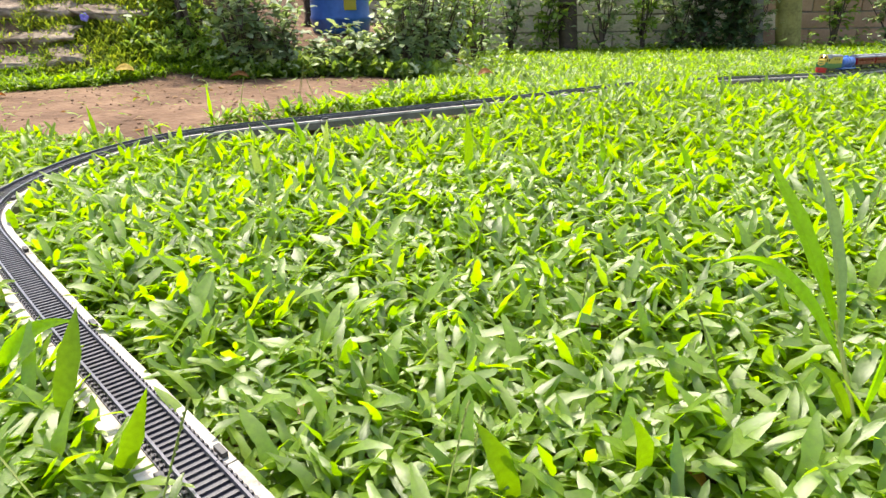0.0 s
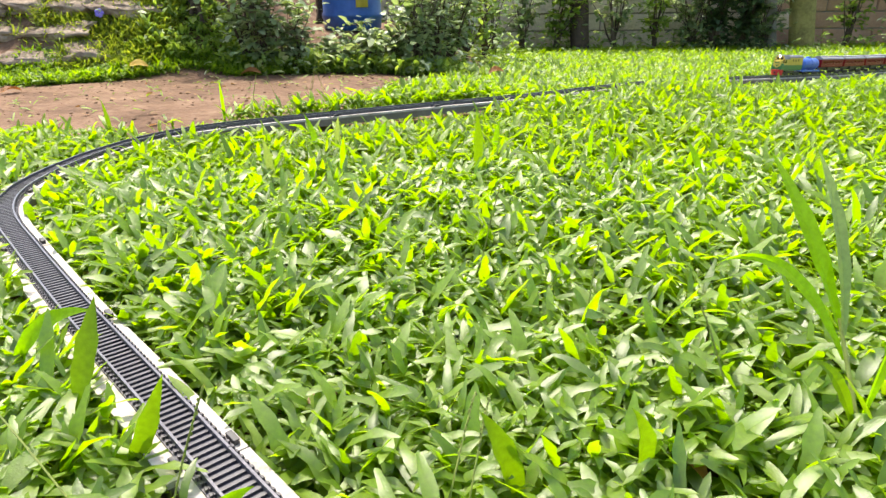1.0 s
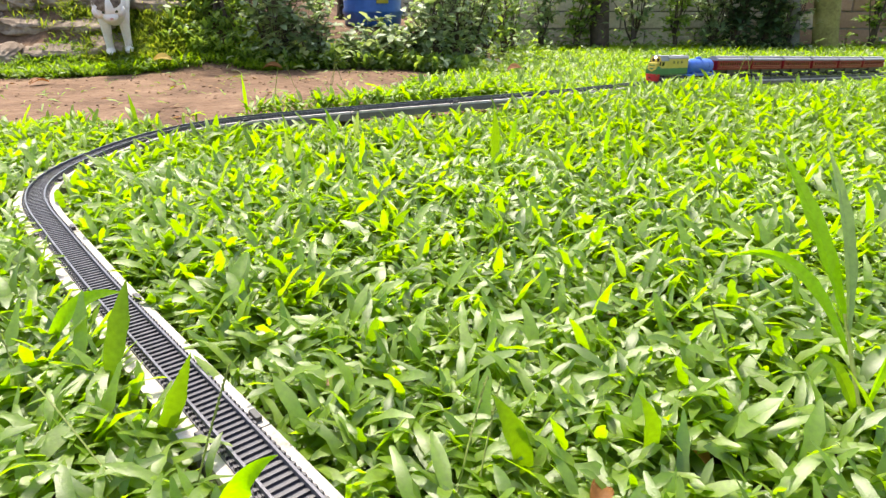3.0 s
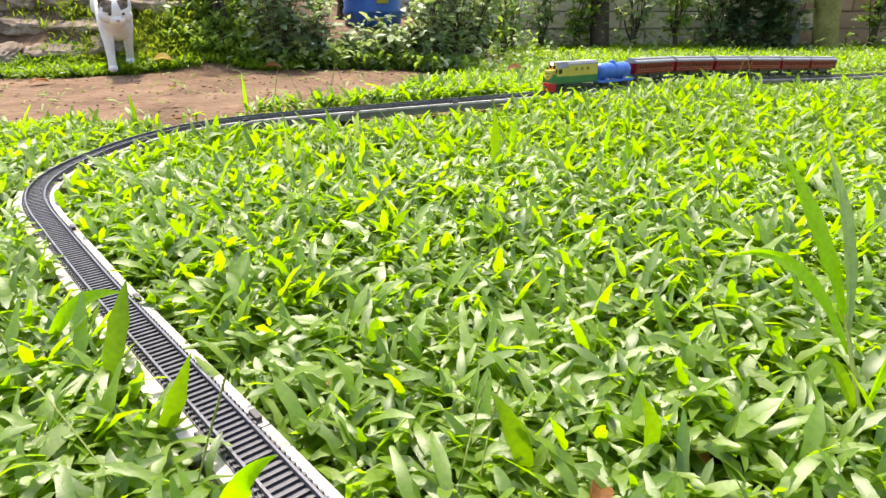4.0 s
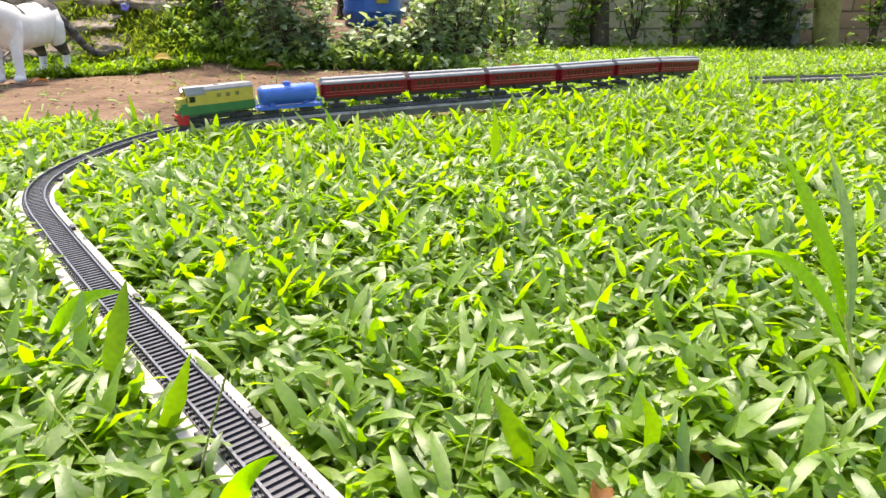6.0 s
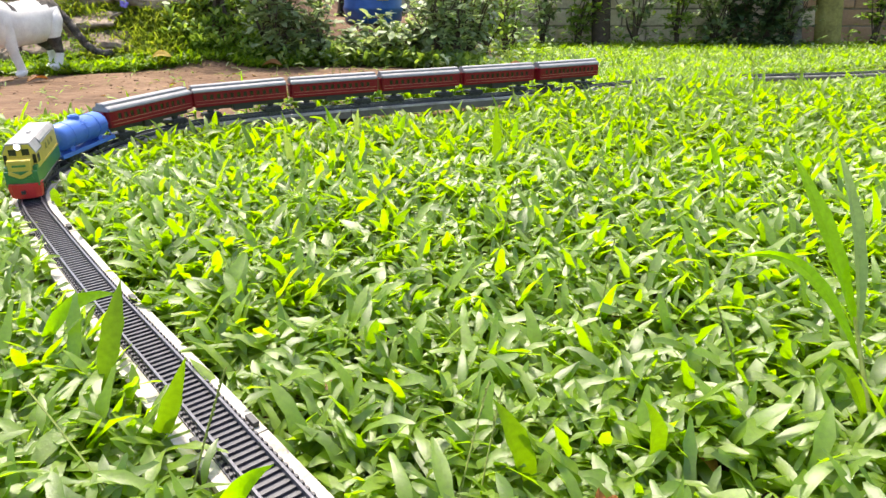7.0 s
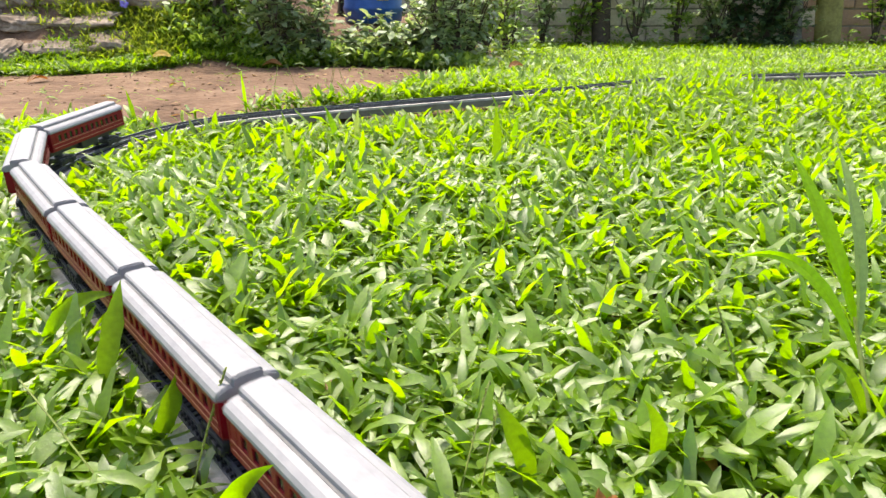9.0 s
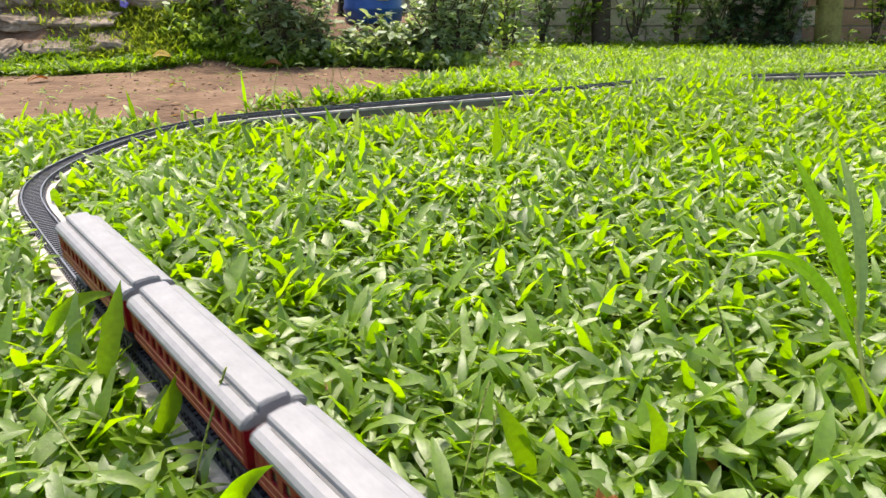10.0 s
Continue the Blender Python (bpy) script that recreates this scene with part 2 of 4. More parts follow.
def soil_z(x, y):
    x, y = np.asarray(x, float), np.asarray(y, float)
    z = rail_z(y) - .036 + lumps(x, y)
    z = z + smoothstep(.35, -.25, x) * np.where(y > 1.7, np.clip(.098 - rail_z(y), 0, .1), 0)
    left = smoothstep(-.6, -1.05, x)
    z = z + .48 * smoothstep(2.26, 3.0, y) * left + .15 * smoothstep(2.6, 3.6, y) * smoothstep(.5, -.4, x) * (1 - left)
    return z


def off_track(x, y):
    """Distance of many points from the line of the track."""
    out = np.full(len(x), 9.0)
    back = LINE[0] + (LINE[0] - LINE[1]) / np.linalg.norm(LINE[1] - LINE[0]) * np.arange(1, 70)[:, None] * .02
    near = np.r_[back, LINE[::2]]
    for i in range(0, len(x), 4000):
        d = np.hypot(x[i:i + 4000, None] - near[None, :, 0], y[i:i + 4000, None] - near[None, :, 1]).min(1)
        out[i:i + 4000] = d
    return out


def earth_path(x, y):
    """1 on the bare earth path, 0 on the lawn."""
    wob = .02 * np.sin(x * 6.3) + .02 * np.sin(x * 15 + 1) + .012 * np.sin(x * 31)
    front = np.interp(x, [-4, -.9, -.62, -.44, -.2, 0, .12], [1.1, 1.23, 1.30, 1.41, 1.66, 1.98, 2.45]) + wob
    back = np.interp(x, [-4, -1.2, -.75, -.3, .1], [2.1, 2.2, 2.40, 2.5, 2.5]) + wob * .5
    return (y > front) & (y < back) & (x < .1)


def grid_lines(lo, a, b, hi, step):
    fine = np.arange(a, b + 1e-6, step)
    return np.r_[lo + (a - lo) * (1 - np.linspace(1, 0, 14) ** 2)[:-1] * 1.0, fine, b + (hi - b) * np.linspace(0, 1, 14)[1:] ** 2]


def build_ground():
    xs, ys = grid_lines(-60, -4, 5, 60, .06), grid_lines(-60, -1, 6, 80, .06)
    X, Y = np.meshgrid(xs, ys)
    Z = soil_z(X, np.clip(Y, -1, 7)) + np.where(np.abs(X) > 8, 0, 0)
    nx, ny = len(xs), len(ys)
    v = np.c_[X.ravel(), Y.ravel(), Z.ravel()]
    i = (np.arange(ny - 1)[:, None] * nx + np.arange(nx - 1)[None]).ravel()
    me = bpy.data.meshes.new("ground")
    me.from_pydata(v.tolist(), [], np.c_[i, i + 1, i + nx + 1, i + nx].tolist())
    me.materials.append(SOIL)
    for p in me.polygons:
        p.use_smooth = True
    tagged(new("ground", me), "reddish brown bare garden soil, trodden into a path", "ground", kind="structure")


build_ground()


# ---------------------------------------------------------------- the toy track
def ribbon(bm, s0, s1, half, z0, z1, step=.02, off=0.0):
    """A bar that follows the line, half metres to each side of an offset, from height z0 to z1 over the rails' foot."""
    n = max(2, int(round((s1 - s0) / step)) + 1)
    rings = []
    for s in np.linspace(s0, s1, n):
        m = along(s)
        rings.append([bm.verts.new(m @ Vector((0, off + a * half, z))) for a, z in ((-1, z0), (1, z0), (1, z1), (-1, z1))])
    for a, b in zip(rings, rings[1:]):
        for i in range(4):
            j = (i + 1) % 4
            bm.faces.new((a[i], b[i], b[j], a[j]))
    bm.faces.new(rings[0])
    bm.faces.new(rings[-1][::-1])
    bmesh.ops.recalc_face_normals(bm, faces=bm.faces[:])
    return bm


tie_bm = bmesh.new()
box(tie_bm, -.0013, .0013, -.0128, .0128, -.0058, -.0030)
box(tie_bm, -.0013, .0013, -.0150, -.0134, -.0052, -.0026)
box(tie_bm, -.0013, .0013, .0134, .0150, -.0052, -.0026)
TIE_MESH = mesh_of("tie", tie_bm, TIE)
PITCH = .0062


def build_track():
    length = .228
    s, i = -.912, 0
    while s < 5.7:
        e = s + length
        t = thing("track_section", "dark grey plastic toy railway track on a white foam strip", "toy track", group="track sections")
        wob = .0012 * math.sin(i * 2.3)
        part("foam_strip", ribbon(bmesh.new(), s + .0008, e - .0008, .0246 + wob, -.0108, -.0065, off=.0014 + wob), FOAM, t, "white foam strip, soiled at its sides")
        # added bar: stands in for the foam's own side face, coloured darker grey-brown
        part("foam_side_bar", ribbon(bmesh.new(), s + .0008, e - .0008, .0240, -.024, -.0110, off=.0014 + wob), FOAM_SIDE, t, "grey-brown bar added for the side face of the foam")
        part("track_bed", ribbon(bmesh.new(), s + .0004, e - .0004, .0156, -.0064, -.0050), BED, t)
        for side in (-1, 1):
            part("rail", ribbon(bmesh.new(), s + .0003, e - .0003, .0009, -.0050, 0, off=side * .0108), RAIL, t, "thin dark metal rail")
        for side in (-1, 1):
            bm = bmesh.new()
            m = along(s + .012)
            box(bm, -.006, .006, side * .0185 - .0022, side * .0185 + .0022, -.0064, -.0022, .0006, m)
            part("joint_pin", bm, BLACK, t, "small black joint pin")
        n = int(length / PITCH)
        if .0 < s < 1.6:
            for k in range(n):
                ob = new("tie", TIE_MESH)
                ob.parent = t
                ob.matrix_world = along(s + (k + .5) * length / n)
        else:
            bm = bmesh.new()
            for k in range(n):
                box(bm, -.0013, .0013, -.0150, .0150, -.0056, -.0030, 0, along(s + (k + .5) * length / n))
            tagged(part("ties", bm, TIE, t), kind="stuff")
        s, i = e, i + 1


build_track()


# ---------------------------------------------------------------- the toy train
GAUGE = .0108


def wheelsets(t, xs, base=.0085, bogie=.016):
    for x in xs:
        bm = bmesh.new()
        box(bm, x - bogie, x + bogie, -.0135, .0135, .0055, .0115, .0012)
        for side in (-1, 1):
            box(bm, x - bogie * 1.05, x + bogie * 1.05, side * .0142 - .0012, side * .0142 + .0012, .0035, .0085, .0006)
            for dx in (-.6, 0, .6):
                box(bm, x + dx * bogie - .0022, x + dx * bogie + .0022, side * .0150 - .0012, side * .0150 + .0012, .0025, .0095, .0004)
        bg = part("bogie", bm, BLACK, t, "black plastic bogie")
        for dx in (-.62, .62):
            bm = bmesh.new()
            rod(bm, (x + dx * bogie, -GAUGE - .0022, .005), (x + dx * bogie, -GAUGE + .0010, .005), .005, seg=16)
            rod(bm, (x + dx * bogie, GAUGE - .0010, .005), (x + dx * bogie, GAUGE + .0022, .005), .005, seg=16)
            rod(bm, (x + dx * bogie, -GAUGE, .005), (x + dx * bogie, GAUGE, .005), .0015, seg=8)
            part("wheelset", bm, BLACK, bg)


COACH_L, LOCO_L, TANK_L = .176, .148, .130
# eaves rolled down, and a raised middle with upright sides
HALF_ROOF = [(.0186, .0508), (.0196, .0514), (.0194, .0538), (.0180, .0562), (.0150, .0580), (.0112, .0589), (.0098, .0586), (.0094, .0618), (.0082, .0630), (.0040, .0636)]
ROOF = [(-y, z) for y, z in HALF_ROOF] + HALF_ROOF[::-1]


def build_coach():
    t = thing("passenger_coach", "maroon plastic toy railway coach with a silver ribbed roof", "toy coach", group="coaches of the train")
    h, w = COACH_L / 2, .0180
    FLOOR = .0258
    body = bmesh.new()
    n = 12
    step = (COACH_L - .026) / n
    for side in (-1, 1):
        y0, y1 = sorted((side * w, side * (w - .0018)))
        box(body, -h, h, y0, y1, FLOOR, .0372)
        box(body, -h, h, y0, y1, .0460, .0525)
        for k in range(n + 1):
            a = -h if k == 0 else -h + .013 + (k - 1) * step + step * .78
            b = h if k == n else -h + .013 + k * step + step * .22
            box(body, a, b, y0, y1, .0372, .0460)
        for z in (.0345, .0290):
            yy = sorted((side * (w + .0005), side * (w - .0006)))
            box(body, -h + .002, h - .002, yy[0], yy[1], z - .0007, z + .0007)
        for x in (-h + .0065, h - .0065):
            yy = sorted((side * (w + .0004), side * (w - .0006)))
            box(body, x - .0042, x - .0034, yy[0], yy[1], FLOOR + .001, .0500)
            box(body, x + .0034, x + .0042, yy[0], yy[1], FLOOR + .001, .0500)
    for x0, x1 in ((-h, -h + .002), (h - .002, h)):
        box(body, x0, x1, -w + .0018, w - .0018, FLOOR, .0525)
    box(body, -h, h, -w + .0018, w - .0018, FLOOR - .001, FLOOR + .0015)
    part("body", body, MAROON, t)
    for side in (-1, 1):
        for z in (.0357, .0301):
            bm = bmesh.new()
            yy = sorted((side * (w + .0004), side * (w - .0004)))
            box(bm, -h + .003, h - .003, yy[0], yy[1], z - .0003, z + .0003)
            part("painted_line", bm, CREAM, t, "thin faded cream line")
    for side in (-1, 1):
        for k in range(n):
            x = -h + .013 + (k + .5) * step
            bm = bmesh.new()
            yy = sorted((side * (w - .0011), side * (w - .0015)))
            box(bm, x - step * .30, x + step * .30, yy[0], yy[1], .0368, .0464)
            part("window", bm, GLASS, t, "small dark window")
    for side in (-1, 1):
        bm = bmesh.new()
        x0, x1 = sorted((side * h, side * (h + .0040)))
        box(bm, x0, x1, -.0085, .0085, FLOOR, .0500, .0008)
        part("gangway", bm, MAROON, t, "maroon end gangway")
    roof = bmesh.new()
    extrude_profile(roof, ROOF, -h - .001, h + .001)
    ends = [e for e in roof.edges if abs(e.verts[0].co.x - e.verts[1].co.x) < 1e-6 and abs(abs(e.verts[0].co.x) - h - .001) < 1e-6
            and (e.verts[0].co.z > .0512 or e.verts[1].co.z > .0512)]
    bmesh.ops.bevel(roof, geom=ends, offset=.0011, segments=2, affect="EDGES")
    r = part("roof", roof, SILVER, t, "silver painted roof with two grooves")
    # dark strips paint the shade at the foot of the raised middle
    for side in (-1, 1):
        bm = bmesh.new()
        y0, y1 = sorted((side * .0095, side * .0112))
        box(bm, -h + .006, h - .006, y0, y1, .0584, .0592)
        part("groove", bm, CREASE_SHADE, r, "dark strip painted as shade along the roof groove")
    # under-floor beam and battery box between the bogies
    bm = bmesh.new()
    box(bm, -h + .004, h - .004, -.0060, .0060, .0165, FLOOR - .0012, .0006)
    box(bm, -.022, .018, -.0120, .0120, .0125, FLOOR - .0012, .0012)
    part("underframe", bm, BLACK, t, "black underframe with an equipment box")
    for x in (-.058, .058):
        bm = bmesh.new()
        rod(bm, (x, 0, .0105), (x, 0, FLOOR - .0010), .0060, seg=12)
        part("bogie_pivot", bm, BLACK, t)
    wheelsets(t, (-.058, .058))
    for x in (-h - .004, h + .004):
        bm = bmesh.new()
        box(bm, x - .0045, x + .0045, -.0028, .0028, .0075, .0105, .0006)
        part("coupling", bm, BLACK, t, "black hook coupling")
    return t


def build_tanker():
    t = thing("tank_wagon", "bright blue plastic toy tank wagon with a round tank", "toy wagon")
    h = TANK_L / 2
    bm = bmesh.new()
    box(bm, -h, h, -.0165, .0165, .0115, .0150, .0008)
    for side in (-1, 1):
        box(bm, -h, h, side * .0172 - .0012, side * .0172 + .0012, .0105, .0165, .0005)
    part("chassis", bm, BLUE, t)
    bm = bmesh.new()
    r, zc = .0195, .0365
    prof = [(-h + .006, 0), (-h + .0068, .008), (-h + .0085, .0145), (-h + .0125, .0183), (-h + .016, r), (h - .016, r), (h - .0125, .0183),
            (h - .0085, .0145), (h - .0068, .008), (h - .006, 0)]
    rings = []
    for x, rr in prof[1:-1]:
        rings.append([bm.verts.new((x, rr * math.cos(a * math.tau / 32), zc + rr * math.sin(a * math.tau / 32))) for a in range(32)])
    for a, b in zip(rings, rings[1:]):
        for i in range(32):
            bm.faces.new((a[i], a[(i + 1) % 32], b[(i + 1) % 32], b[i]))
    bm.faces.new(rings[0]), bm.faces.new(rings[-1])
    bmesh.ops.recalc_face_normals(bm, faces=bm.faces[:])
    tank = part("tank", bm, BLUE, t, smooth=True)
    for x in (-.030, 0, .030):
        bm = bmesh.new()
        rod(bm, (x - .0008, 0, zc), (x + .0008, 0, zc), r + .0005, seg=32)
        part("band", bm, BLUE, tank)
    bm = bmesh.new()
    rod(bm, (0, 0, zc + r - .002), (0, 0, zc + r + .0042), .0085, .0078, 20)
    rod(bm, (0, 0, zc + r + .0042), (0, 0, zc + r + .0056), .0060, .005, 20)
    part("hatch", bm, BLUE, tank, "round filler hatch")
    bm = bmesh.new()
    for k in range(4):
        y = -.0085 - k * .0034
        z = zc + math.sqrt(max(r * r - y * y, 0)) - .0002
        box(bm, -.0070, .0070, y - .0006, y + .0006, z - .0010, z + .0006)
        box(bm, -.0070, .0070, -y - .0006, -y + .0006, z - .0010, z + .0006)
    part("ladder", bm, BLUE, tank, "moulded ladder treads")
    for x in (-.034, .034):
        bm = bmesh.new()
        box(bm, x - .005, x + .005, -.0135, .0135, .0150, .0225, .0008)
        part("saddle", bm, BLUE, t)
    for x in (-h + .002, h - .002):
        bm = bmesh.new()
        for k in range(10):
            a0, a1 = math.pi * k / 10, math.pi * (k + 1) / 10
            rod(bm, (x, .0135 * math.cos(a0), .0150 + .0125 * math.sin(a0)), (x, .0135 * math.cos(a1), .0150 + .0125 * math.sin(a1)), .0011, seg=6)
        part("end_rail", bm, BLUE, t, "curled end railing")
    wheelsets(t, (-.036, .036), bogie=.013)
    for x in (-h - .004, h + .004):
        bm = bmesh.new()
        box(bm, x - .0045, x + .0045, -.0028, .0028, .0075, .0105, .0006)
        part("coupling", bm, BLACK, t, "black hook coupling")
    return t


def build_loco():
    t = thing("locomotive", "yellow and green toy diesel locomotive with red skirt", "toy locomotive")
    h, w = LOCO_L / 2, .0180
    nose, cab0, cab1 = h - .004, h - .052, h - .018
    bm = bmesh.new()
    box(bm, -h, nose, -w, w, .0160, .0335, .0012)
    part("lower_body", bm, GREEN, t, "dark green lower half of the body")
    bm = bmesh.new()
    box(bm, -h + .0006, cab0, -w + .0005, w - .0005, .0330, .0545, .0012)
    part("engine_hood", bm, YELLOW, t, "yellow upper half of the body")
    bm = bmesh.new()
    prof = [(-w, .0330), (w, .0330), (w, .0500), (.0125, .0600), (-.0125, .0600), (-w, .0500)]
    extrude_profile(bm, prof, cab0 - .0005, cab1)
    cab = part("cab", bm, YELLOW, t, "yellow driver's cab")
    bm = bmesh.new()
    box(bm, cab1 - .001, nose - .0006, -.0130, .0130, .0330, .0455, .0014)
    part("nose", bm, YELLOW, t, "short yellow nose")
    for side in (-1, 1):
        bm = bmesh.new()
        y0, y1 = sorted((side * .0132, side * w))
        box(bm, cab1 - .001, nose - .004, y0, y1, .0330, .0375, .0008)
        part("step", bm, GREEN, t)
    # chevron on the nose
    for side in (-1, 1):
        for k, z in enumerate((.0300, .0235)):
            bm = bmesh.new()
            m = pose(nose + .0006, side * .0062, z, side * 24)
            box(bm, -.0009, .0009, -.0068, .0068, -.0019, .0019, 0, m)
            part("chevron", bm, YELLOW if k == 0 else GREEN, t)
    bm = bmesh.new()
    box(bm, nose - .0004, nose + .0008, -.0075, .0075, .0385, .0405)
    part("name_plate", bm, GREEN, t, "dark bar on the nose")
    roof = bmesh.new()
    extrude_profile(roof, [(-w, .0538), (w, .0538), (w, .0556), (.0135, .0606), (-.0135, .0606), (-w, .0556)], -h, cab0 + .001)
    bmesh.ops.bevel(roof, geom=[e for e in roof.edges if e.verts[0].co.z > .055 and e.verts[1].co.z > .055], offset=.0009, segments=2, affect="EDGES")
    rf = part("roof", roof, LOCO_ROOF, t, "silver roof, rubbed along its edge")
    bm = bmesh.new()
    extrude_profile(bm, [(-w - .0004, .0492), (-w - .0004, .0508), (-.0130, .0612), (.0130, .0612), (w + .0004, .0508), (w + .0004, .0492),
                         (.0120, .0598), (-.0120, .0598)], cab0 - .001, cab1 + .0005)
    part("cab_roof", bm, LOCO_ROOF, cab, "silver cab roof with sloping sides")
    bm = bmesh.new()
    box(bm, -.012, -.003, -.0012, .0022, .0604, .0618, .0003)
    part("vent", bm, LOCO_ROOF, rf)
    for side in (-1, 1):
        bm = bmesh.new()
        y0, y1 = sorted((side * .0030, side * .0112))
        box(bm, cab1 - .0005, cab1 + .0006, y0, y1, .0480, .0548, .0003)
        part("windscreen", bm, GLASS, cab, "dark windscreen")
        bm = bmesh.new()
        y0, y1 = sorted((side * .0136, side * .0176))
        box(bm, cab1 - .0005, cab1 + .0006, y0, y1, .0390, .0490, .0003)
        part("corner_window", bm, GLASS, cab, "narrow dark corner window")
        bm = bmesh.new()
        y0, y1 = sorted((side * (w - .0005), side * (w + .0004)))
        box(bm, cab1 - .015, cab1 - .004, y0, y1, .0385, .0475, .0004)
        part("side_window", bm, GLASS, cab, "dark cab side window")
        bm = bmesh.new()
        for k in range(3):
            x = -h + .03 + k * .018
            y0, y1 = sorted((side * (w - .0010), side * (w + .0002)))
            box(bm, x, x + .008, y0, y1, .0425, .0490, .0002)
            part("grille", bm, MOSSY, t, "dull louvre panel")
            bm = bmesh.new()
        bm.free()
        bm = bmesh.new()
        y0, y1 = sorted((side * (w - .0008), side * (w + .0005)))
        box(bm, -h + .002, cab0, y0, y1, .0325, .0340)
        part("waist_line", bm, YELLOW, t, "thin yellow waist line")
        bm = bmesh.new()
        rod(bm, (-h + .004, side * (w + .0016), .0185), (nose - .006, side * (w + .0016), .0185), .0005, seg=6)
        part("handrail", bm, BLACK, t, "thin dark handrail")
    bm = bmesh.new()
    rod(bm, (cab1 - .002, 0, .0578), (cab1 + .0024, 0, .0578), .0046, .0042, 20)
    part("headlight_housing", bm, LOCO_ROOF, cab)
    bm = bmesh.new()
    ball(bm, (cab1 + .0024, 0, .0578), .0014, .0032, .0032)
    part("headlight", bm, LAMP, cab, "lit round headlight")
    bm = bmesh.new()
    front = [(nose - .012, -.0198), (nose - .002, -.0188), (nose + .004, -.0125), (nose + .0062, -.005), (nose + .0065, 0), (nose + .0062, .005), (nose + .004, .0125), (nose - .002, .0188), (nose - .012, .0198)]
    lo = [bm.verts.new((x - (.003 if abs(y) < .0195 else 0), y * .88, .0015)) for x, y in front]
    hi = [bm.verts.new((x, y, .0200)) for x, y in front]
    for i in range(len(front) - 1):
        bm.faces.new((lo[i], lo[i + 1], hi[i + 1], hi[i]))
    bm.faces.new(hi), bm.faces.new(lo[::-1]), bm.faces.new((lo[-1], lo[0], hi[0], hi[-1]))
    bmesh.ops.recalc_face_normals(bm, faces=bm.faces[:])
    sk = part("skirt", bm, RED, t, "rounded red front skirt")
    bm = bmesh.new()
    box(bm, nose + .002, nose + .009, -.0022, .0022, .0085, .0125, .0006)
    part("coupling", bm, BLACK, sk)
    bm = bmesh.new()
    box(bm, -.030, .030, -.0145, .0145, .0060, .0160, .0020)
    part("fuel_tank", bm, BLACK, t, "black under-floor tank")
    wheelsets(t, (-.046, .042), bogie=.021)
    # the body stands tall over its skirt
    for ob in t.children_recursive:
        for v in ob.data.vertices:
            if v.co.z > .0205:
                v.co.z = .0205 + (v.co.z - .0205) * 1.14
    return t


TRAIN = [(build_loco(), LOCO_L, 0.0), (build_tanker(), TANK_L, LOCO_L + .006)]
first = build_coach()
gap = LOCO_L + TANK_L + .012
for k in range(6):
    TRAIN.append((first if k == 0 else copy_thing(first, Matrix()), COACH_L, gap + k * (COACH_L + .0125)))

# front of the train, metres along the line, by seconds
RUN_T = [0, 1, 2.5, 4.5, 5.5, 6.8, 7.5, 8.0, 8.3, 9.0, 10.0]
RUN_S = [3.914, 3.484, 2.887, 2.110, 1.691, 1.135, .791, .522, .350, -.055, -.652]


def run(t):
    k = len(RUN_T)
    sl = [(RUN_S[i + 1] - RUN_S[i]) / (RUN_T[i + 1] - RUN_T[i]) for i in range(k - 1)]
    d = [sl[0]] + [(sl[i] + sl[i + 1]) / 2 for i in range(k - 2)] + [sl[-1]]
    i = min(max(int(np.searchsorted(RUN_T, t, side="right")) - 1, 0), k - 2)
    hh = RUN_T[i + 1] - RUN_T[i]
    u = (t - RUN_T[i]) / hh
    return ((2 * u ** 3 - 3 * u * u + 1) * RUN_S[i] + (u ** 3 - 2 * u * u + u) * hh * d[i]
            + (3 * u * u - 2 * u ** 3) * RUN_S[i + 1] + (u ** 3 - u * u) * hh * d[i + 1])


def vehicle_pose(s_front, length):
    a, b = on_track(s_front + length * .18), on_track(s_front + length * .82)
    x = (a - b).normalized()
    y = Vector((0, 0, 1)).cross(x).normalized()
    m = Matrix((x, y, x.cross(y))).transposed().to_4x4()
    m.translation = (a + b) / 2
    return m


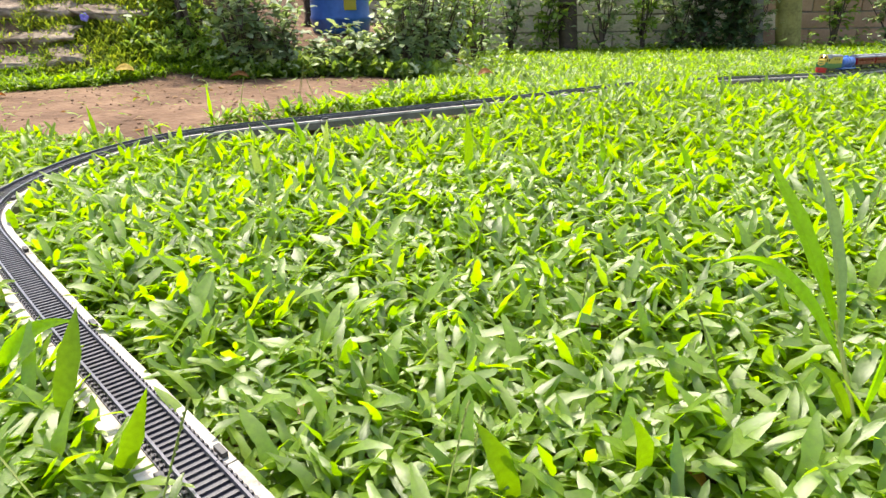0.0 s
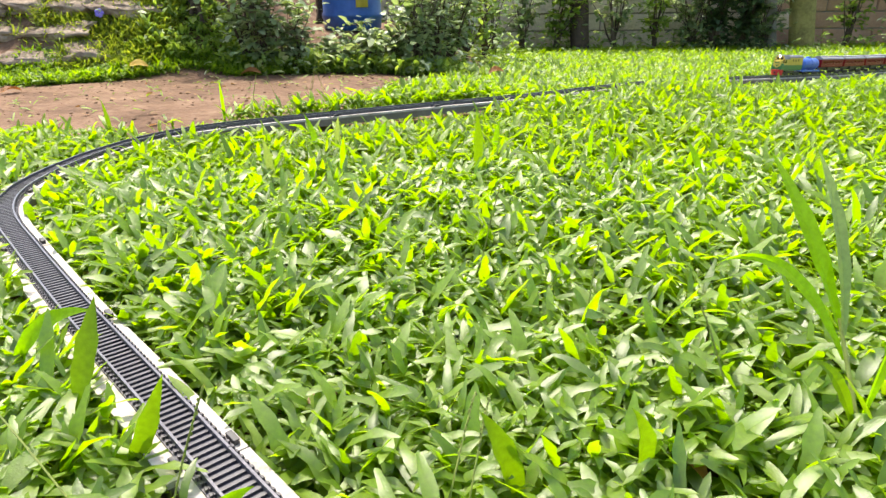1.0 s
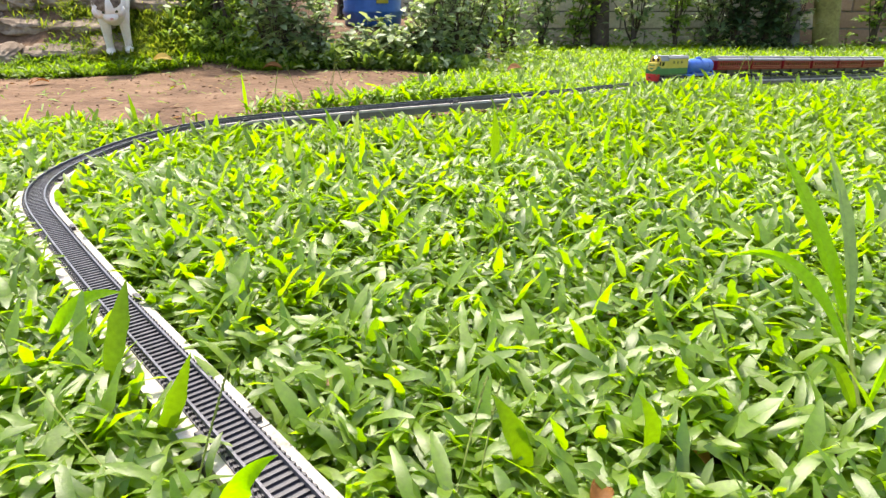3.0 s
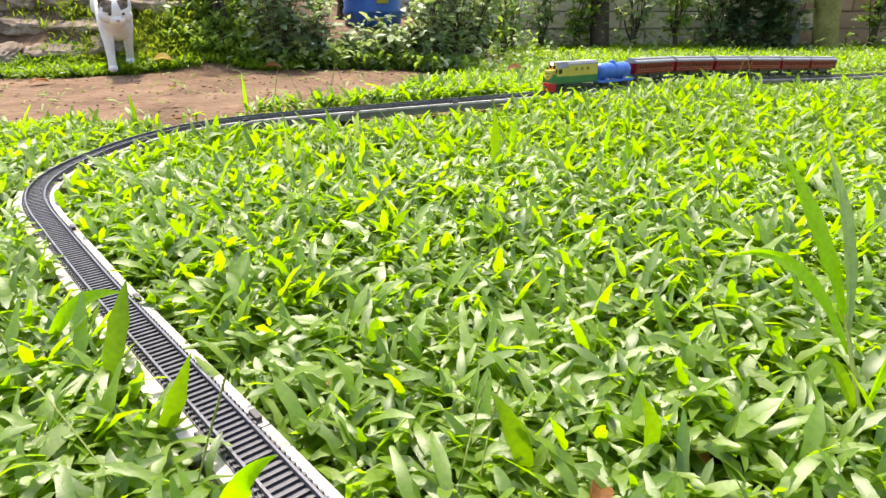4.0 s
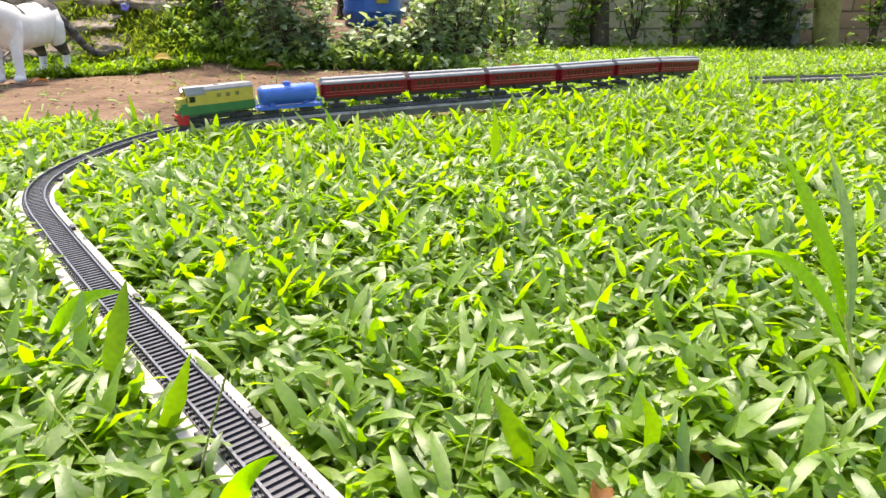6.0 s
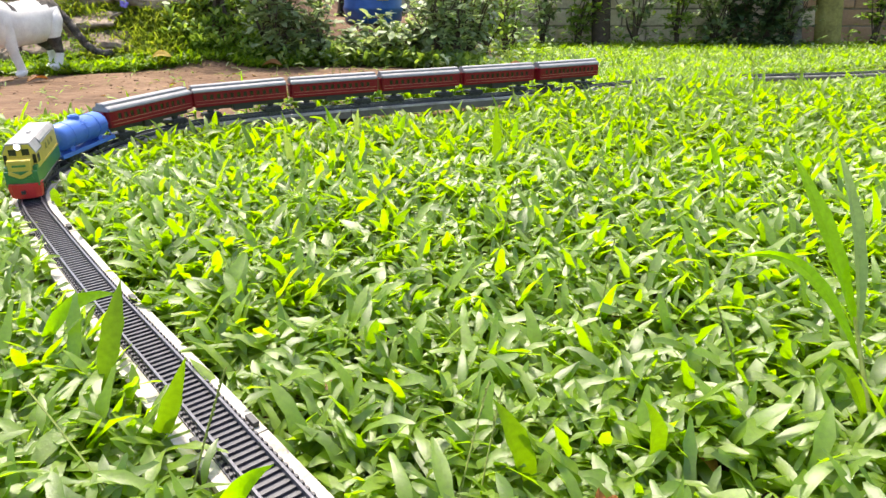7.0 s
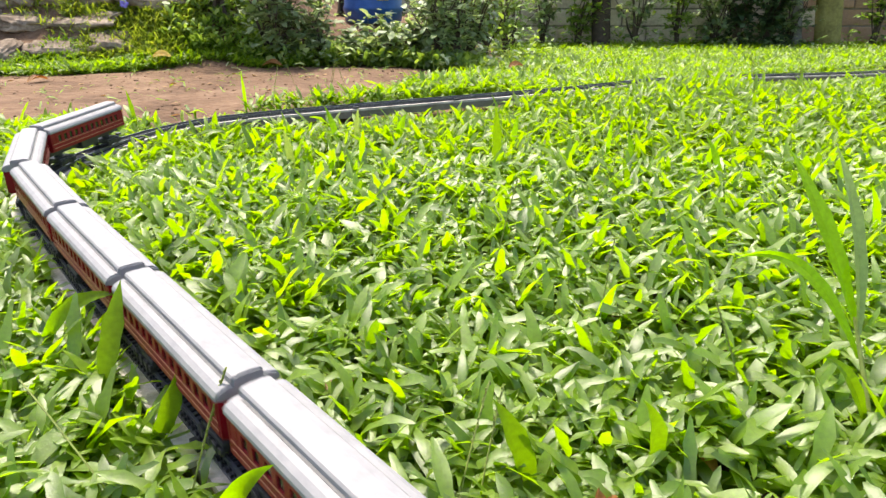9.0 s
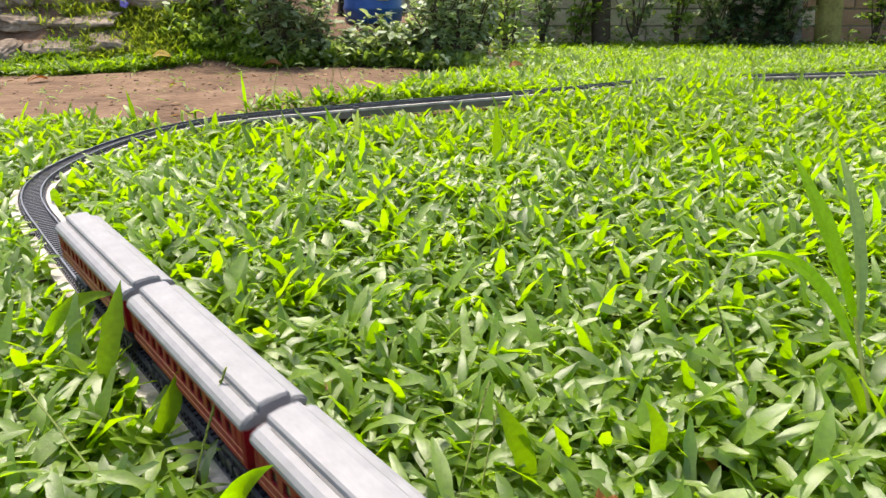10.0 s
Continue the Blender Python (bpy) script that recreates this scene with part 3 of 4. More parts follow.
# ---------------------------------------------------------------- leaves in quantity
def leaves_mesh(name, base, yaw, length, width, pitch, curl, material, rich=True, fold=.25, twist=None):
    """Many blades in one mesh: each rises at its pitch from its base, bends over by its curl, and is folded along its rib."""
    n = len(base)
    us = {2: np.array([0, .12, .28, .46, .64, .82, .94, 1.0]), 1: np.array([0, .2, .5, .8, 1.0]), 0: np.array([0, .4, .75, 1.0])}[int(rich)]
    ws = {2: np.array([.30, .66, .93, 1.0, .92, .66, .36, .0]), 1: np.array([.38, .9, 1.0, .65, .0]), 0: np.array([.45, 1.0, .7, .0])}[int(rich)]
    wave = np.random.default_rng(3).uniform(0, 6.28, n)
    rows = len(us)
    ca, sa = np.cos(yaw), np.sin(yaw)
    verts = []
    cx = np.zeros(n)
    cz = np.zeros(n)
    tw = np.zeros(n) if twist is None else twist
    prev = 0
    for r, (u, w) in enumerate(zip(us, ws)):
        th = pitch - curl * (u + prev) / 2
        du = (u - prev) * length
        cx, cz = cx + np.cos(th) * du, cz + np.sin(th) * du
        prev = u
        th2 = pitch - curl * u
        mid = np.c_[base[:, 0] + ca * cx, base[:, 1] + sa * cx, base[:, 2] + cz]
        if r == rows - 1:
            verts.append(mid)
            continue
        hw = width * w / 2 * (1 + (.2 * np.sin(wave * 3 + r * 2.4) if rich == 2 else 0))
        lf, rf = fold * (1 + .9 * np.sin(wave + r * 1.9)), fold * (1 + .9 * np.sin(wave * 2 - r * 2.2))
        t = tw * u
        side = np.c_[-sa * np.cos(t), ca * np.cos(t), np.sin(t)]
        up = np.c_[-ca * np.sin(th2), -sa * np.sin(th2), np.cos(th2)]
        verts += [mid - side * hw[:, None] + up * (hw * lf)[:, None]]
        if rich:
            verts.append(mid)
        verts += [mid + side * hw[:, None] + up * (hw * rf)[:, None]]
    k = len(verts)
    v = np.stack(verts, 1).reshape(-1, 3)
    c = 3 if rich else 2
    quads, tris = [], []
    for r in range(rows - 2):
        for j in range(c - 1):
            a = r * c + j
            quads.append((a, a + 1, a + 1 + c, a + c))
    a = (rows - 2) * c
    for j in range(c - 1):
        tris.append((a + j, a + j + 1, k - 1))
    off = (np.arange(n) * k)[:, None]
    loops = np.concatenate([(off + np.array(quads).ravel()[None]).reshape(n, -1), (off + np.array(tris).ravel()[None]).reshape(n, -1)], 1)
    per = len(quads) + len(tris)
    sizes = np.tile(np.array([4] * len(quads) + [3] * len(tris)), n)
    me = bpy.data.meshes.new(name)
    me.vertices.add(len(v))
    me.vertices.foreach_set("co", v.astype(np.float32).ravel())
    flat = loops.ravel().astype(np.int32)
    me.loops.add(len(flat))
    me.loops.foreach_set("vertex_index", flat)
    me.polygons.add(n * per)
    starts = np.r_[0, np.cumsum(sizes)[:-1]].astype(np.int32)
    me.polygons.foreach_set("loop_start", starts)
    me.polygons.foreach_set("use_smooth", np.ones(n * per, dtype=bool))
    me.update(calc_edges=True)
    me.validate()
    me.materials.append(material)
    return me


RNG = np.random.default_rng(7)


def tufts(n, x0, x1, y0, y1):
    return RNG.uniform(x0, x1, n), RNG.uniform(y0, y1, n)


def lawn_ok(x, y, clear=.028):
    ok = ~earth_path(x, y) & (y < 5.36)
    ok &= ~((y > 2.28 + .1 * np.sin(x * 5)) & (x < -.25)) & ~((y > 2.75 + .2 * np.sin(x * 7)) & (x < .35))
    ok &= off_track(x, y) > clear
    return ok


def lawn_patch(name, label, x0, x1, y0, y1, per_m2, per_tuft, lo, hi, wide, rich, in_view=True, tall=1.0, material=None):
    n = int((x1 - x0) * (y1 - y0) * per_m2)
    x, y = tufts(n, x0, x1, y0, y1)
    if in_view is not None:
        keep = (np.abs(x) < .78 * np.maximum(y, 0) + .22) == in_view
        x, y = x[keep], y[keep]
    ok = lawn_ok(x, y)
    x, y = x[ok], y[ok]
    n = len(x)
    d = off_track(x, y)
    e = .002
    gx, gy = (off_track(x + e, y) - d) / e, (off_track(x, y + e) - d) / e
    bx, by = np.repeat(x, per_tuft), np.repeat(y, per_tuft)
    m = len(bx)
    bx, by = bx + RNG.normal(0, .005, m), by + RNG.normal(0, .005, m)
    dd = np.repeat(d, per_tuft)
    yaw = RNG.uniform(0, math.tau, m)
    nx, ny = np.repeat(gx, per_tuft), np.repeat(gy, per_tuft)
    inward = -(np.cos(yaw) * nx + np.sin(yaw) * ny)
    # beside the straight, on the outer side, the grass leans over the foam
    lean = (by < .98) & (bx < np.interp(by, LINE[:240, 1], LINE[:240, 0]))
    length = RNG.uniform(lo, hi, m) * RNG.choice([.7, 1, 1, 1.25], m)
    length = np.where(dd < .12, np.minimum(length, np.maximum((dd - np.where(lean, .012, .0185)) / np.maximum(inward * .85, .12), .012)), length)
    low = ((dd < .32) & (bx > .8)) | ((dd < .13) & (by > 1.22) & (bx < .16))
    length = np.where(low, length * .55, length)
    width = length * RNG.uniform(.15, .25, m) * wide
    pitch = RNG.uniform(.15, 1.25, m)
    curl = RNG.uniform(.1, 1.5, m)
    lift = RNG.uniform(-.002, .026, m) * tall * np.where(lean, 1.15, np.clip(dd / .06, .5, 1)) * np.where(low, .3, 1)
    base = np.c_[bx, by, soil_z(bx, by) + lift]
    me = leaves_mesh(name, base, yaw, length, width, pitch, curl, material or GRASS, rich, twist=RNG.uniform(-.9, .9, m))
    return tagged(new(name, me), label, "grass", kind="stuff")


lawn_patch("lawn_grass", "broad-leaved bright green carpet grass round the toy track", -1.4, 1.6, .10, 1.0, 8200, 5, .021, .046, .95, 2)
lawn_patch("lawn_grass", "broad-leaved bright green carpet grass of the garden lawn", -1.7, 2.0, 1.0, 1.9, 5200, 5, .022, .045, 1.0, 1, material=GRASS_FAR)
lawn_patch("lawn_grass", "sunlit green carpet grass further over the lawn", -1.6, 3.0, 1.9, 3.2, 4200, 5, .019, .040, 1.0, False, material=GRASS_FAR)
lawn_patch("lawn_grass", "bright green lawn grass before the garden wall", -.6, 4.6, 3.2, 5.4, 1700, 5, .025, .05, 1.15, False, material=GRASS_FAR)
lawn_patch("lawn_grass", "green carpet grass of the rest of the lawn", -3.2, 4.6, -1.6, 5.4, 480, 5, .035, .065, 1.5, False, in_view=False, material=GRASS_FAR)
lawn_patch("lawn_grass", "green carpet grass under the eye", -.26, .26, -1.6, .11, 900, 5, .03, .055, 1.3, False, in_view=None, material=GRASS_FAR)


# ---------------------------------------------------------------- garden wall
def build_wall():
    y0 = 5.42
    bm = bmesh.new()
    box(bm, -5.0, 6.4, y0 + .012, y0 + .14, -.25, .59)
    wall = new("wall_garden", mesh_of("wall_garden", bm, MORTAR))
    tagged(wall, "weathered garden wall of pale blocks", "wall", kind="structure")
    w, hh = .40, .128
    meshes = []
    for mat in (BLOCK, BLOCK, RED_BLOCK):
        b = bmesh.new()
        box(b, -w / 2 + .006, w / 2 - .006, 0, .05, .006, hh - .006, .006)
        meshes.append(mesh_of("block", b, mat))
    for r in range(6):
        for k in range(-12, 16):
            x = k * w + (w / 2 if r % 2 else 0)
            ob = new("block", meshes[2] if x > 2.9 else meshes[(k + r) % 2])
            ob.parent = wall
            ob.location = (x, y0 - random.uniform(0, .006), -.17 + r * hh)
            ob.rotation_euler = (0, 0, random.uniform(-.006, .006))


build_wall()


# ---------------------------------------------------------------- bank, stones, strip of grass behind the path
def scatter_leaves(name, label, x, y, per, lo, hi, ratio, material, pitch=(.4, 1.4), curl=(.2, 1.3), lift=.01, category="grass", rich=False):
    bx, by = np.repeat(x, per), np.repeat(y, per)
    m = len(bx)
    bx, by = bx + RNG.normal(0, .006, m), by + RNG.normal(0, .006, m)
    length = RNG.uniform(lo, hi, m)
    base = np.c_[bx, by, soil_z(bx, by) + RNG.uniform(-.002, lift, m)]
    me = leaves_mesh(name, base, RNG.uniform(0, math.tau, m), length, length * RNG.uniform(*ratio, m), RNG.uniform(*pitch, m),
                     RNG.uniform(*curl, m), material, rich, twist=RNG.uniform(-.8, .8, m))
    return tagged(new(name, me), label, category, kind="stuff")


def build_bank_cover():
    x, y = tufts(12000, -2.6, .3, 2.1, 2.62)
    back = np.interp(x, [-4, -1.2, -.75, -.3, .1, .3], [2.12, 2.2, 2.40, 2.5, 2.5, 2.5]) + .03 * np.sin(x * 13)
    ok = (y > back) & (y < back + .2 + .05 * np.sin(x * 17)) & (RNG.uniform(0, 1, len(x)) < np.where(x > -.4, .6, 1))
    scatter_leaves("bank_grass", "short green grass along the foot of the bank", x[ok], y[ok], 6, .016, .036, (.16, .28), GRASS_DARK)
    x, y = tufts(5200, -1.5, -.8, 2.36, 3.0)
    ok = np.hypot((x + 1.12) / .26, (y - 2.68) / .36) < 1 + .15 * np.sin(x * 30)
    x2, y2 = tufts(1500, -2.6, -1.2, 2.42, 3.0)
    x, y, ok = np.r_[x, x2], np.r_[y, y2], np.r_[ok, np.sin(x2 * 9 + y2 * 23) > .35]
    scatter_leaves("moss_tuft", "yellow-green moss and fine grass on the bank", x[ok], y[ok], 6, .02, .05, (.07, .16), MOSS, lift=.02, category="moss")
    x, y = tufts(1500, -1.0, .45, 2.44, 2.85)
    scatter_leaves("undergrowth", "low weeds and creepers under the shrubs", x, y, 6, .02, .045, (.25, .45), SHRUB_BRIGHT, lift=.05, category="weeds")
    # sparse blades and litter on the path
    x, y = tufts(420, -1.8, .1, 1.3, 2.4)
    ok = earth_path(x, y) & (RNG.uniform(0, 1, len(x)) < .6)
    scatter_leaves("path_weeds", "scattered grass blades on the bare path", x[ok], y[ok], 2, .015, .035, (.12, .25), GRASS_DARK, pitch=(.1, .8))
    x, y = tufts(130, -1.9, .2, 1.4, 2.45)
    ok = earth_path(x, y)
    scatter_leaves("leaf_litter", "dry brown leaf scraps on the path", x[ok], y[ok], 1, .012, .03, (.35, .6), STRAW, pitch=(-.05, .3), curl=(-.2, .6), lift=.003, category="leaf litter")
    # small stones on the path
    n = 700
    x, y = tufts(n, -1.9, .1, 1.3, 2.45)
    ok = earth_path(x, y)
    bm = bmesh.new()
    for px, py in zip(x[ok], y[ok]):
        r = random.uniform(.0015, .004)
        bmesh.ops.create_icosphere(bm, subdivisions=1, radius=1, matrix=Matrix.Translation((px, py, float(soil_z(px, py)) + r * .2))
                                   @ Matrix.Rotation(random.uniform(0, 6), 4, "Z") @ Matrix.Diagonal((r * 1.4, r, r * .7, 1)))
    tagged(new("path_pebbles", mesh_of("path_pebbles", bm, SOIL)), "small brown clods and pebbles on the path", "pebbles", kind="stuff")


def build_stone(x, y, sx, sy, sz, rz, lift=0.0):
    bm = bmesh.new()
    bmesh.ops.create_icosphere(bm, subdivisions=4, radius=1)
    off = Vector((x * 7, y * 5, sx * 11))
    for v in bm.verts:
        c = v.co
        # squared, layered slab
        c = Vector([math.copysign(abs(a) ** .55, a) for a in c])
        k = 1 + .38 * noise.noise(c * 1.3 + off) + .2 * noise.noise(c * 3.5 + off) + .07 * noise.noise(c * 11 + off)
        v.co = Vector((c.x * sx * k, c.y * sy * k, c.z * sz * (k + .12 * noise.noise(c * 2.5 - off))))
    ob = new("ledge_stone", mesh_of("ledge_stone", bm, STONE, True))
    ob.matrix_world = pose(x, y, float(soil_z(x, y)) + lift * .5, random.uniform(18, 34), random.uniform(-5, 5), rz)
    return tagged(ob, "weathered brown ledge stone set in the bank", "stone", group="ledge stones")


build_bank_cover()
for row, (yy, zz) in enumerate([(2.44, -.01), (2.53, 0), (2.63, 0), (2.73, 0), (2.84, 0), (2.96, 0)]):
    xx = -2.75 + .12 * (row % 2)
    while xx < -1.26 + .03 * row:
        w = random.uniform(.06, .13)
        build_stone(xx + w, yy + random.uniform(-.02, .02), w * 1.05, random.uniform(.055, .075), random.uniform(.02, .034), random.uniform(-12, 12), zz)
        xx += w * 1.95


# ---------------------------------------------------------------- shrubs
def tube(bm, pts, radii, n=5):
    """One skin round a line of points."""
    rings = []
    for i, (p, r) in enumerate(zip(pts, radii)):
        d = (pts[min(i + 1, len(pts) - 1)] - pts[max(i - 1, 0)]).normalized()
        u = d.cross(Vector((1, .3, 0))).normalized()
        v = d.cross(u)
        rings.append([bm.verts.new(p + (u * math.cos(a * math.tau / n) + v * math.sin(a * math.tau / n)) * r) for a in range(n)])
    for a, b in zip(rings, rings[1:]):
        for i in range(n):
            bm.faces.new((a[i], a[(i + 1) % n], b[(i + 1) % n], b[i]))
    return bm


def build_shrub(x, y, height, spread, stems, per_stem, leaf, material, label, ratio=(.4, .6), droop=(.2, 1.2), lean=0.0, low=.08):
    z0 = float(soil_z(x, y)) - .01
    t = thing("shrub", label, "shrub", pose(x, y, z0))
    pts, yaws = [], []
    for s in range(stems):
        bm = bmesh.new()
        spine, radii = [], []
        a = random.uniform(0, math.tau)
        r = spread * random.uniform(.25, 1)
        top = Vector((math.cos(a) * r + lean, math.sin(a) * r * .7, height * random.uniform(.55, 1)))
        bend = Vector((math.cos(a) * r * .25, math.sin(a) * r * .2, top.z * .55))
        prev = Vector((random.uniform(-.03, .03), random.uniform(-.03, .03), 0))
        thick = random.uniform(.004, .009) * (height / .6) ** .5
        for k in range(1, 7):
            u = k / 6
            p = bend * (2 * u * (1 - u)) + top * u * u + Vector((random.uniform(-1, 1), random.uniform(-1, 1), 0)) * .012
            spine.append(prev)
            radii.append(thick * (1.1 - u * .9) + .0006)
            if k > 1:
                # side twigs, with their leaves
                for q in range(2):
                    b = random.uniform(0, math.tau)
                    tip = p + Vector((math.cos(b), math.sin(b), random.uniform(-.1, .5))) * spread * random.uniform(.15, .4)
                    rod(bm, p, tip, .0016, .0008, 4, False)
                    for e in range(max(1, per_stem // 12)):
                        w = random.uniform(.25, 1)
                        pts.append(p.lerp(tip, w))
                        yaws.append(b + random.choice((-1, 1)) * random.uniform(.3, 1.3))
            prev = p
        tube(bm, spine + [prev], radii + [.0008])
        part("branch", bm, BARK, t)
        for e in range(per_stem // 5):
            pts.append(Vector((random.gauss(0, spread * .6), random.gauss(0, spread * .4), abs(random.gauss(0, low)) + .01)))
            yaws.append(random.uniform(0, math.tau))
    n = len(pts)
    base = np.array([tuple(p) for p in pts])
    length = RNG.uniform(leaf * .6, leaf * 1.25, n)
    me = leaves_mesh("foliage", base, np.array(yaws), length, length * RNG.uniform(*ratio, n), RNG.uniform(-.3, .9, n), RNG.uniform(*droop, n),
                     material, False, twist=RNG.uniform(-.7, .7, n))
    ob = new("foliage", me)
    ob.parent = t
    tagged(ob, kind="stuff")
    return t


GREY_BUSH = "grey-green garden shrub with small pale leaves"
for x, y, h, s, n in [(-.86, 2.66, .62, .20, 9), (-.66, 2.56, .55, .20, 10), (-.02, 2.56, .40, .16, 10), (-.28, 2.54, .15, .14, 9),
                      (.05, 2.72, .5, .18, 10), (-.72, 2.95, .75, .25, 9), (-.16, 2.60, .20, .14, 9), (.10, 2.86, .5, .2, 10), (-.55, 3.75, .85, .25, 9),
                      (-.48, 2.52, .26, .14, 9), (-.60, 2.50, .30, .15, 8), (-.80, 3.4, .8, .28, 9), (-.1, 3.9, .8, .3, 9)]:
    build_shrub(x, y, h, s, n, 48, .040, SHRUB, GREY_BUSH, ratio=(.45, .65))
for x, y, h, s in [(.0, 3.02, .5, .2), (.02, 3.25, .5, .22), (.22, 3.55, .55, .25), (.38, 4.1, .6, .28), (.15, 4.6, .7, .3), (.5, 4.9, .6, .25)]:
    build_shrub(x, y, h, s, 8, 70, .05, SHRUB_BRIGHT, "leafy green weed bush at the lawn's edge", ratio=(.3, .5))
for x, h, s, mat, lab in [(.75, .7, .25, SHRUB, "thin grey-green shrub before the wall"), (1.0, .6, .22, SHRUB_BRIGHT, "bright green seedling bush by the wall"),
                          (1.45, .8, .28, SHRUB, "straggly shrub against the wall"), (1.75, .75, .25, SHRUB_BRIGHT, "straggly bright shrub against the wall"),
                          (2.05, .6, .2, SHRUB, "thin shrub with bare twigs by the wall"), (2.6, .6, .2, SHRUB, "thin shrub beside the posts"),
                          (3.25, .75, .25, SHRUB_BRIGHT, "green sapling before the red blocks"), (3.7, .7, .25, SHRUB, "grey-green shrub before the red blocks"),
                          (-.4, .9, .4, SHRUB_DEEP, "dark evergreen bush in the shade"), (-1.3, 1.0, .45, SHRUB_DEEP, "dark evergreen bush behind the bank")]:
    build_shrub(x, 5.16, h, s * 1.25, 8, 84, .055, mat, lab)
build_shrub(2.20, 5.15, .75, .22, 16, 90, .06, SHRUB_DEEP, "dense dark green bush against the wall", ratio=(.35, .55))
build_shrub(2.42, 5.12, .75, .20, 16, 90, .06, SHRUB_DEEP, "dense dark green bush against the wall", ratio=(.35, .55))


def build_post(x, y, w, h, mat, label, name, lean=0.0):
    bm = bmesh.new()
    bmesh.ops.create_cone(bm, cap_ends=True, segments=14, radius1=w * .55, radius2=w * .48, depth=h, matrix=Matrix.Translation((0, 0, h / 2)))
    bmesh.ops.subdivide_edges(bm, edges=[e for e in bm.edges if abs(e.verts[0].co.z - e.verts[1].co.z) > .1], cuts=8)
    for v in bm.verts:
        k = 1 + .08 * noise.noise(Vector((v.co.x * 12, v.co.y * 12, v.co.z * 5 + x)))
        v.co.x, v.co.y = v.co.x * k, v.co.y * k
    ob = new(name, mesh_of(name, bm, mat, True))
    ob.matrix_world = pose(x, y, float(soil_z(x, y)) - .02, 0, lean)
    return tagged(ob, label, "post" if name != "tree_trunk" else "trunk")


build_post(1.20, 5.2, .13, .95, BARK, "dark tree trunk before the garden wall", "tree_trunk", -4)
build_post(2.68, 5.2, .09, .9, CONCRETE, "grey weathered post by the wall", "fence_post", -8)
build_post(2.90, 5.15, .17, .9, MOSSY, "thick mossy yellow-green post by the wall", "fence_post", -8)
build_post(-.62, 4.3, .07, 1.0, BARK, "dark slender tree trunk behind the shrubs", "tree_trunk")
build_post(-1.0, 4.0, .06, 1.0, BARK, "dark slender tree trunk behind the shrubs", "tree_trunk")


def build_drum():
    x, y = -.345, 3.40
    z0 = float(soil_z(x, y)) - .01
    t = thing("plastic_drum", "blue plastic drum standing behind the shrubs", "drum", pose(x, y, z0, 0, 0, 20))
    prof = [(.0, .0), (.125, .0), (.138, .012), (.140, .05), (.146, .06), (.146, .075), (.140, .085), (.142, .24), (.148, .25), (.148, .27), (.142, .28),
            (.140, .40), (.146, .41), (.146, .43), (.120, .45), (.0, .45)]
    bm = bmesh.new()
    rings = [[bm.verts.new((r * math.cos(a * math.tau / 36), r * math.sin(a * math.tau / 36), z)) for a in range(36)] for r, z in prof[1:-1]]
    for a, b in zip(rings, rings[1:]):
        for i in range(36):
            bm.faces.new((a[i], a[(i + 1) % 36], b[(i + 1) % 36], b[i]))
    bm.faces.new(rings[0][::-1]), bm.faces.new(rings[-1])
    part("drum_body", bm, BARREL, t, smooth=True)
    bm = bmesh.new()
    a0 = math.radians(-97)
    vs = []
    for k in range(7):
        a = a0 + math.radians(24) * k / 6
        vs.append([bm.verts.new((.1445 * math.cos(a), .1445 * math.sin(a), z)) for z in (.045 + .06, .235)])
    for a, b in zip(vs, vs[1:]):
        bm.faces.new((a[0], b[0], b[1], a[1]))
    bmesh.ops.solidify(bm, geom=bm.faces[:], thickness=.001)
    part("label", bm, PAPER, t, "yellow paper label")


build_drum()


# ---------------------------------------------------------------- single blades, stalks and fallen leaves
def blade(bm, a, b, c, width, fold=.3, seg=12, tip=.06, face=(.1, -.75, .65)):
    """A grass blade along the bend a, b, c."""
    a, b, c = Vector(a), Vector(b), Vector(c)
    rows = []
    for k in range(seg + 1):
        u = k / seg
        p = a * (1 - u) ** 2 + b * 2 * u * (1 - u) + c * u * u
        d = ((b - a) * (1 - u) + (c - b) * u).normalized()
        eye = Vector(face) if abs(d.z) < .8 else Vector((.3, -1, .1))
        side = d.cross(eye).normalized()
        up = side.cross(d).normalized()
        w = width / 2 * min(1, (.35 + 2.2 * u)) * min(1, (1 - u) * 2.4 + tip * .2) * (1 + .06 * math.sin(k * 2.1))
        rows.append([bm.verts.new(p - side * w + up * w * fold), bm.verts.new(p), bm.verts.new(p + side * w + up * w * fold)])
    for r, s in zip(rows, rows[1:]):
        for j in range(2):
            bm.faces.new((r[j], r[j + 1], s[j + 1], s[j]))
    return bm


BLADE = leafy("single_blade", [(0.20, 0.36, 0.010), (0.23, 0.40, 0.012), (0.26, 0.43, 0.014)], 0.42, 0.72, (1.5, 1.6, 0.25), patch=14)
BLADE_GREY = leafy("dull_blade", [(0.17, 0.27, 0.06), (0.24, 0.34, 0.11), (0.28, 0.38, 0.14)], 0.35, 0.4, patch=14)
# darker copy of BLADE, with the shade put into its colour
BLADE_DARK = leafy("shade_tinted_blade", [(0.11, 0.20, 0.010), (0.16, 0.27, 0.014)], 0.42, 0.6, (1.5, 1.5, .3), patch=14)
STALK = leafy("seed_stalk", [(0.2, 0.27, 0.05), (0.32, 0.36, 0.1)], 0.6, 0.3, patch=20)


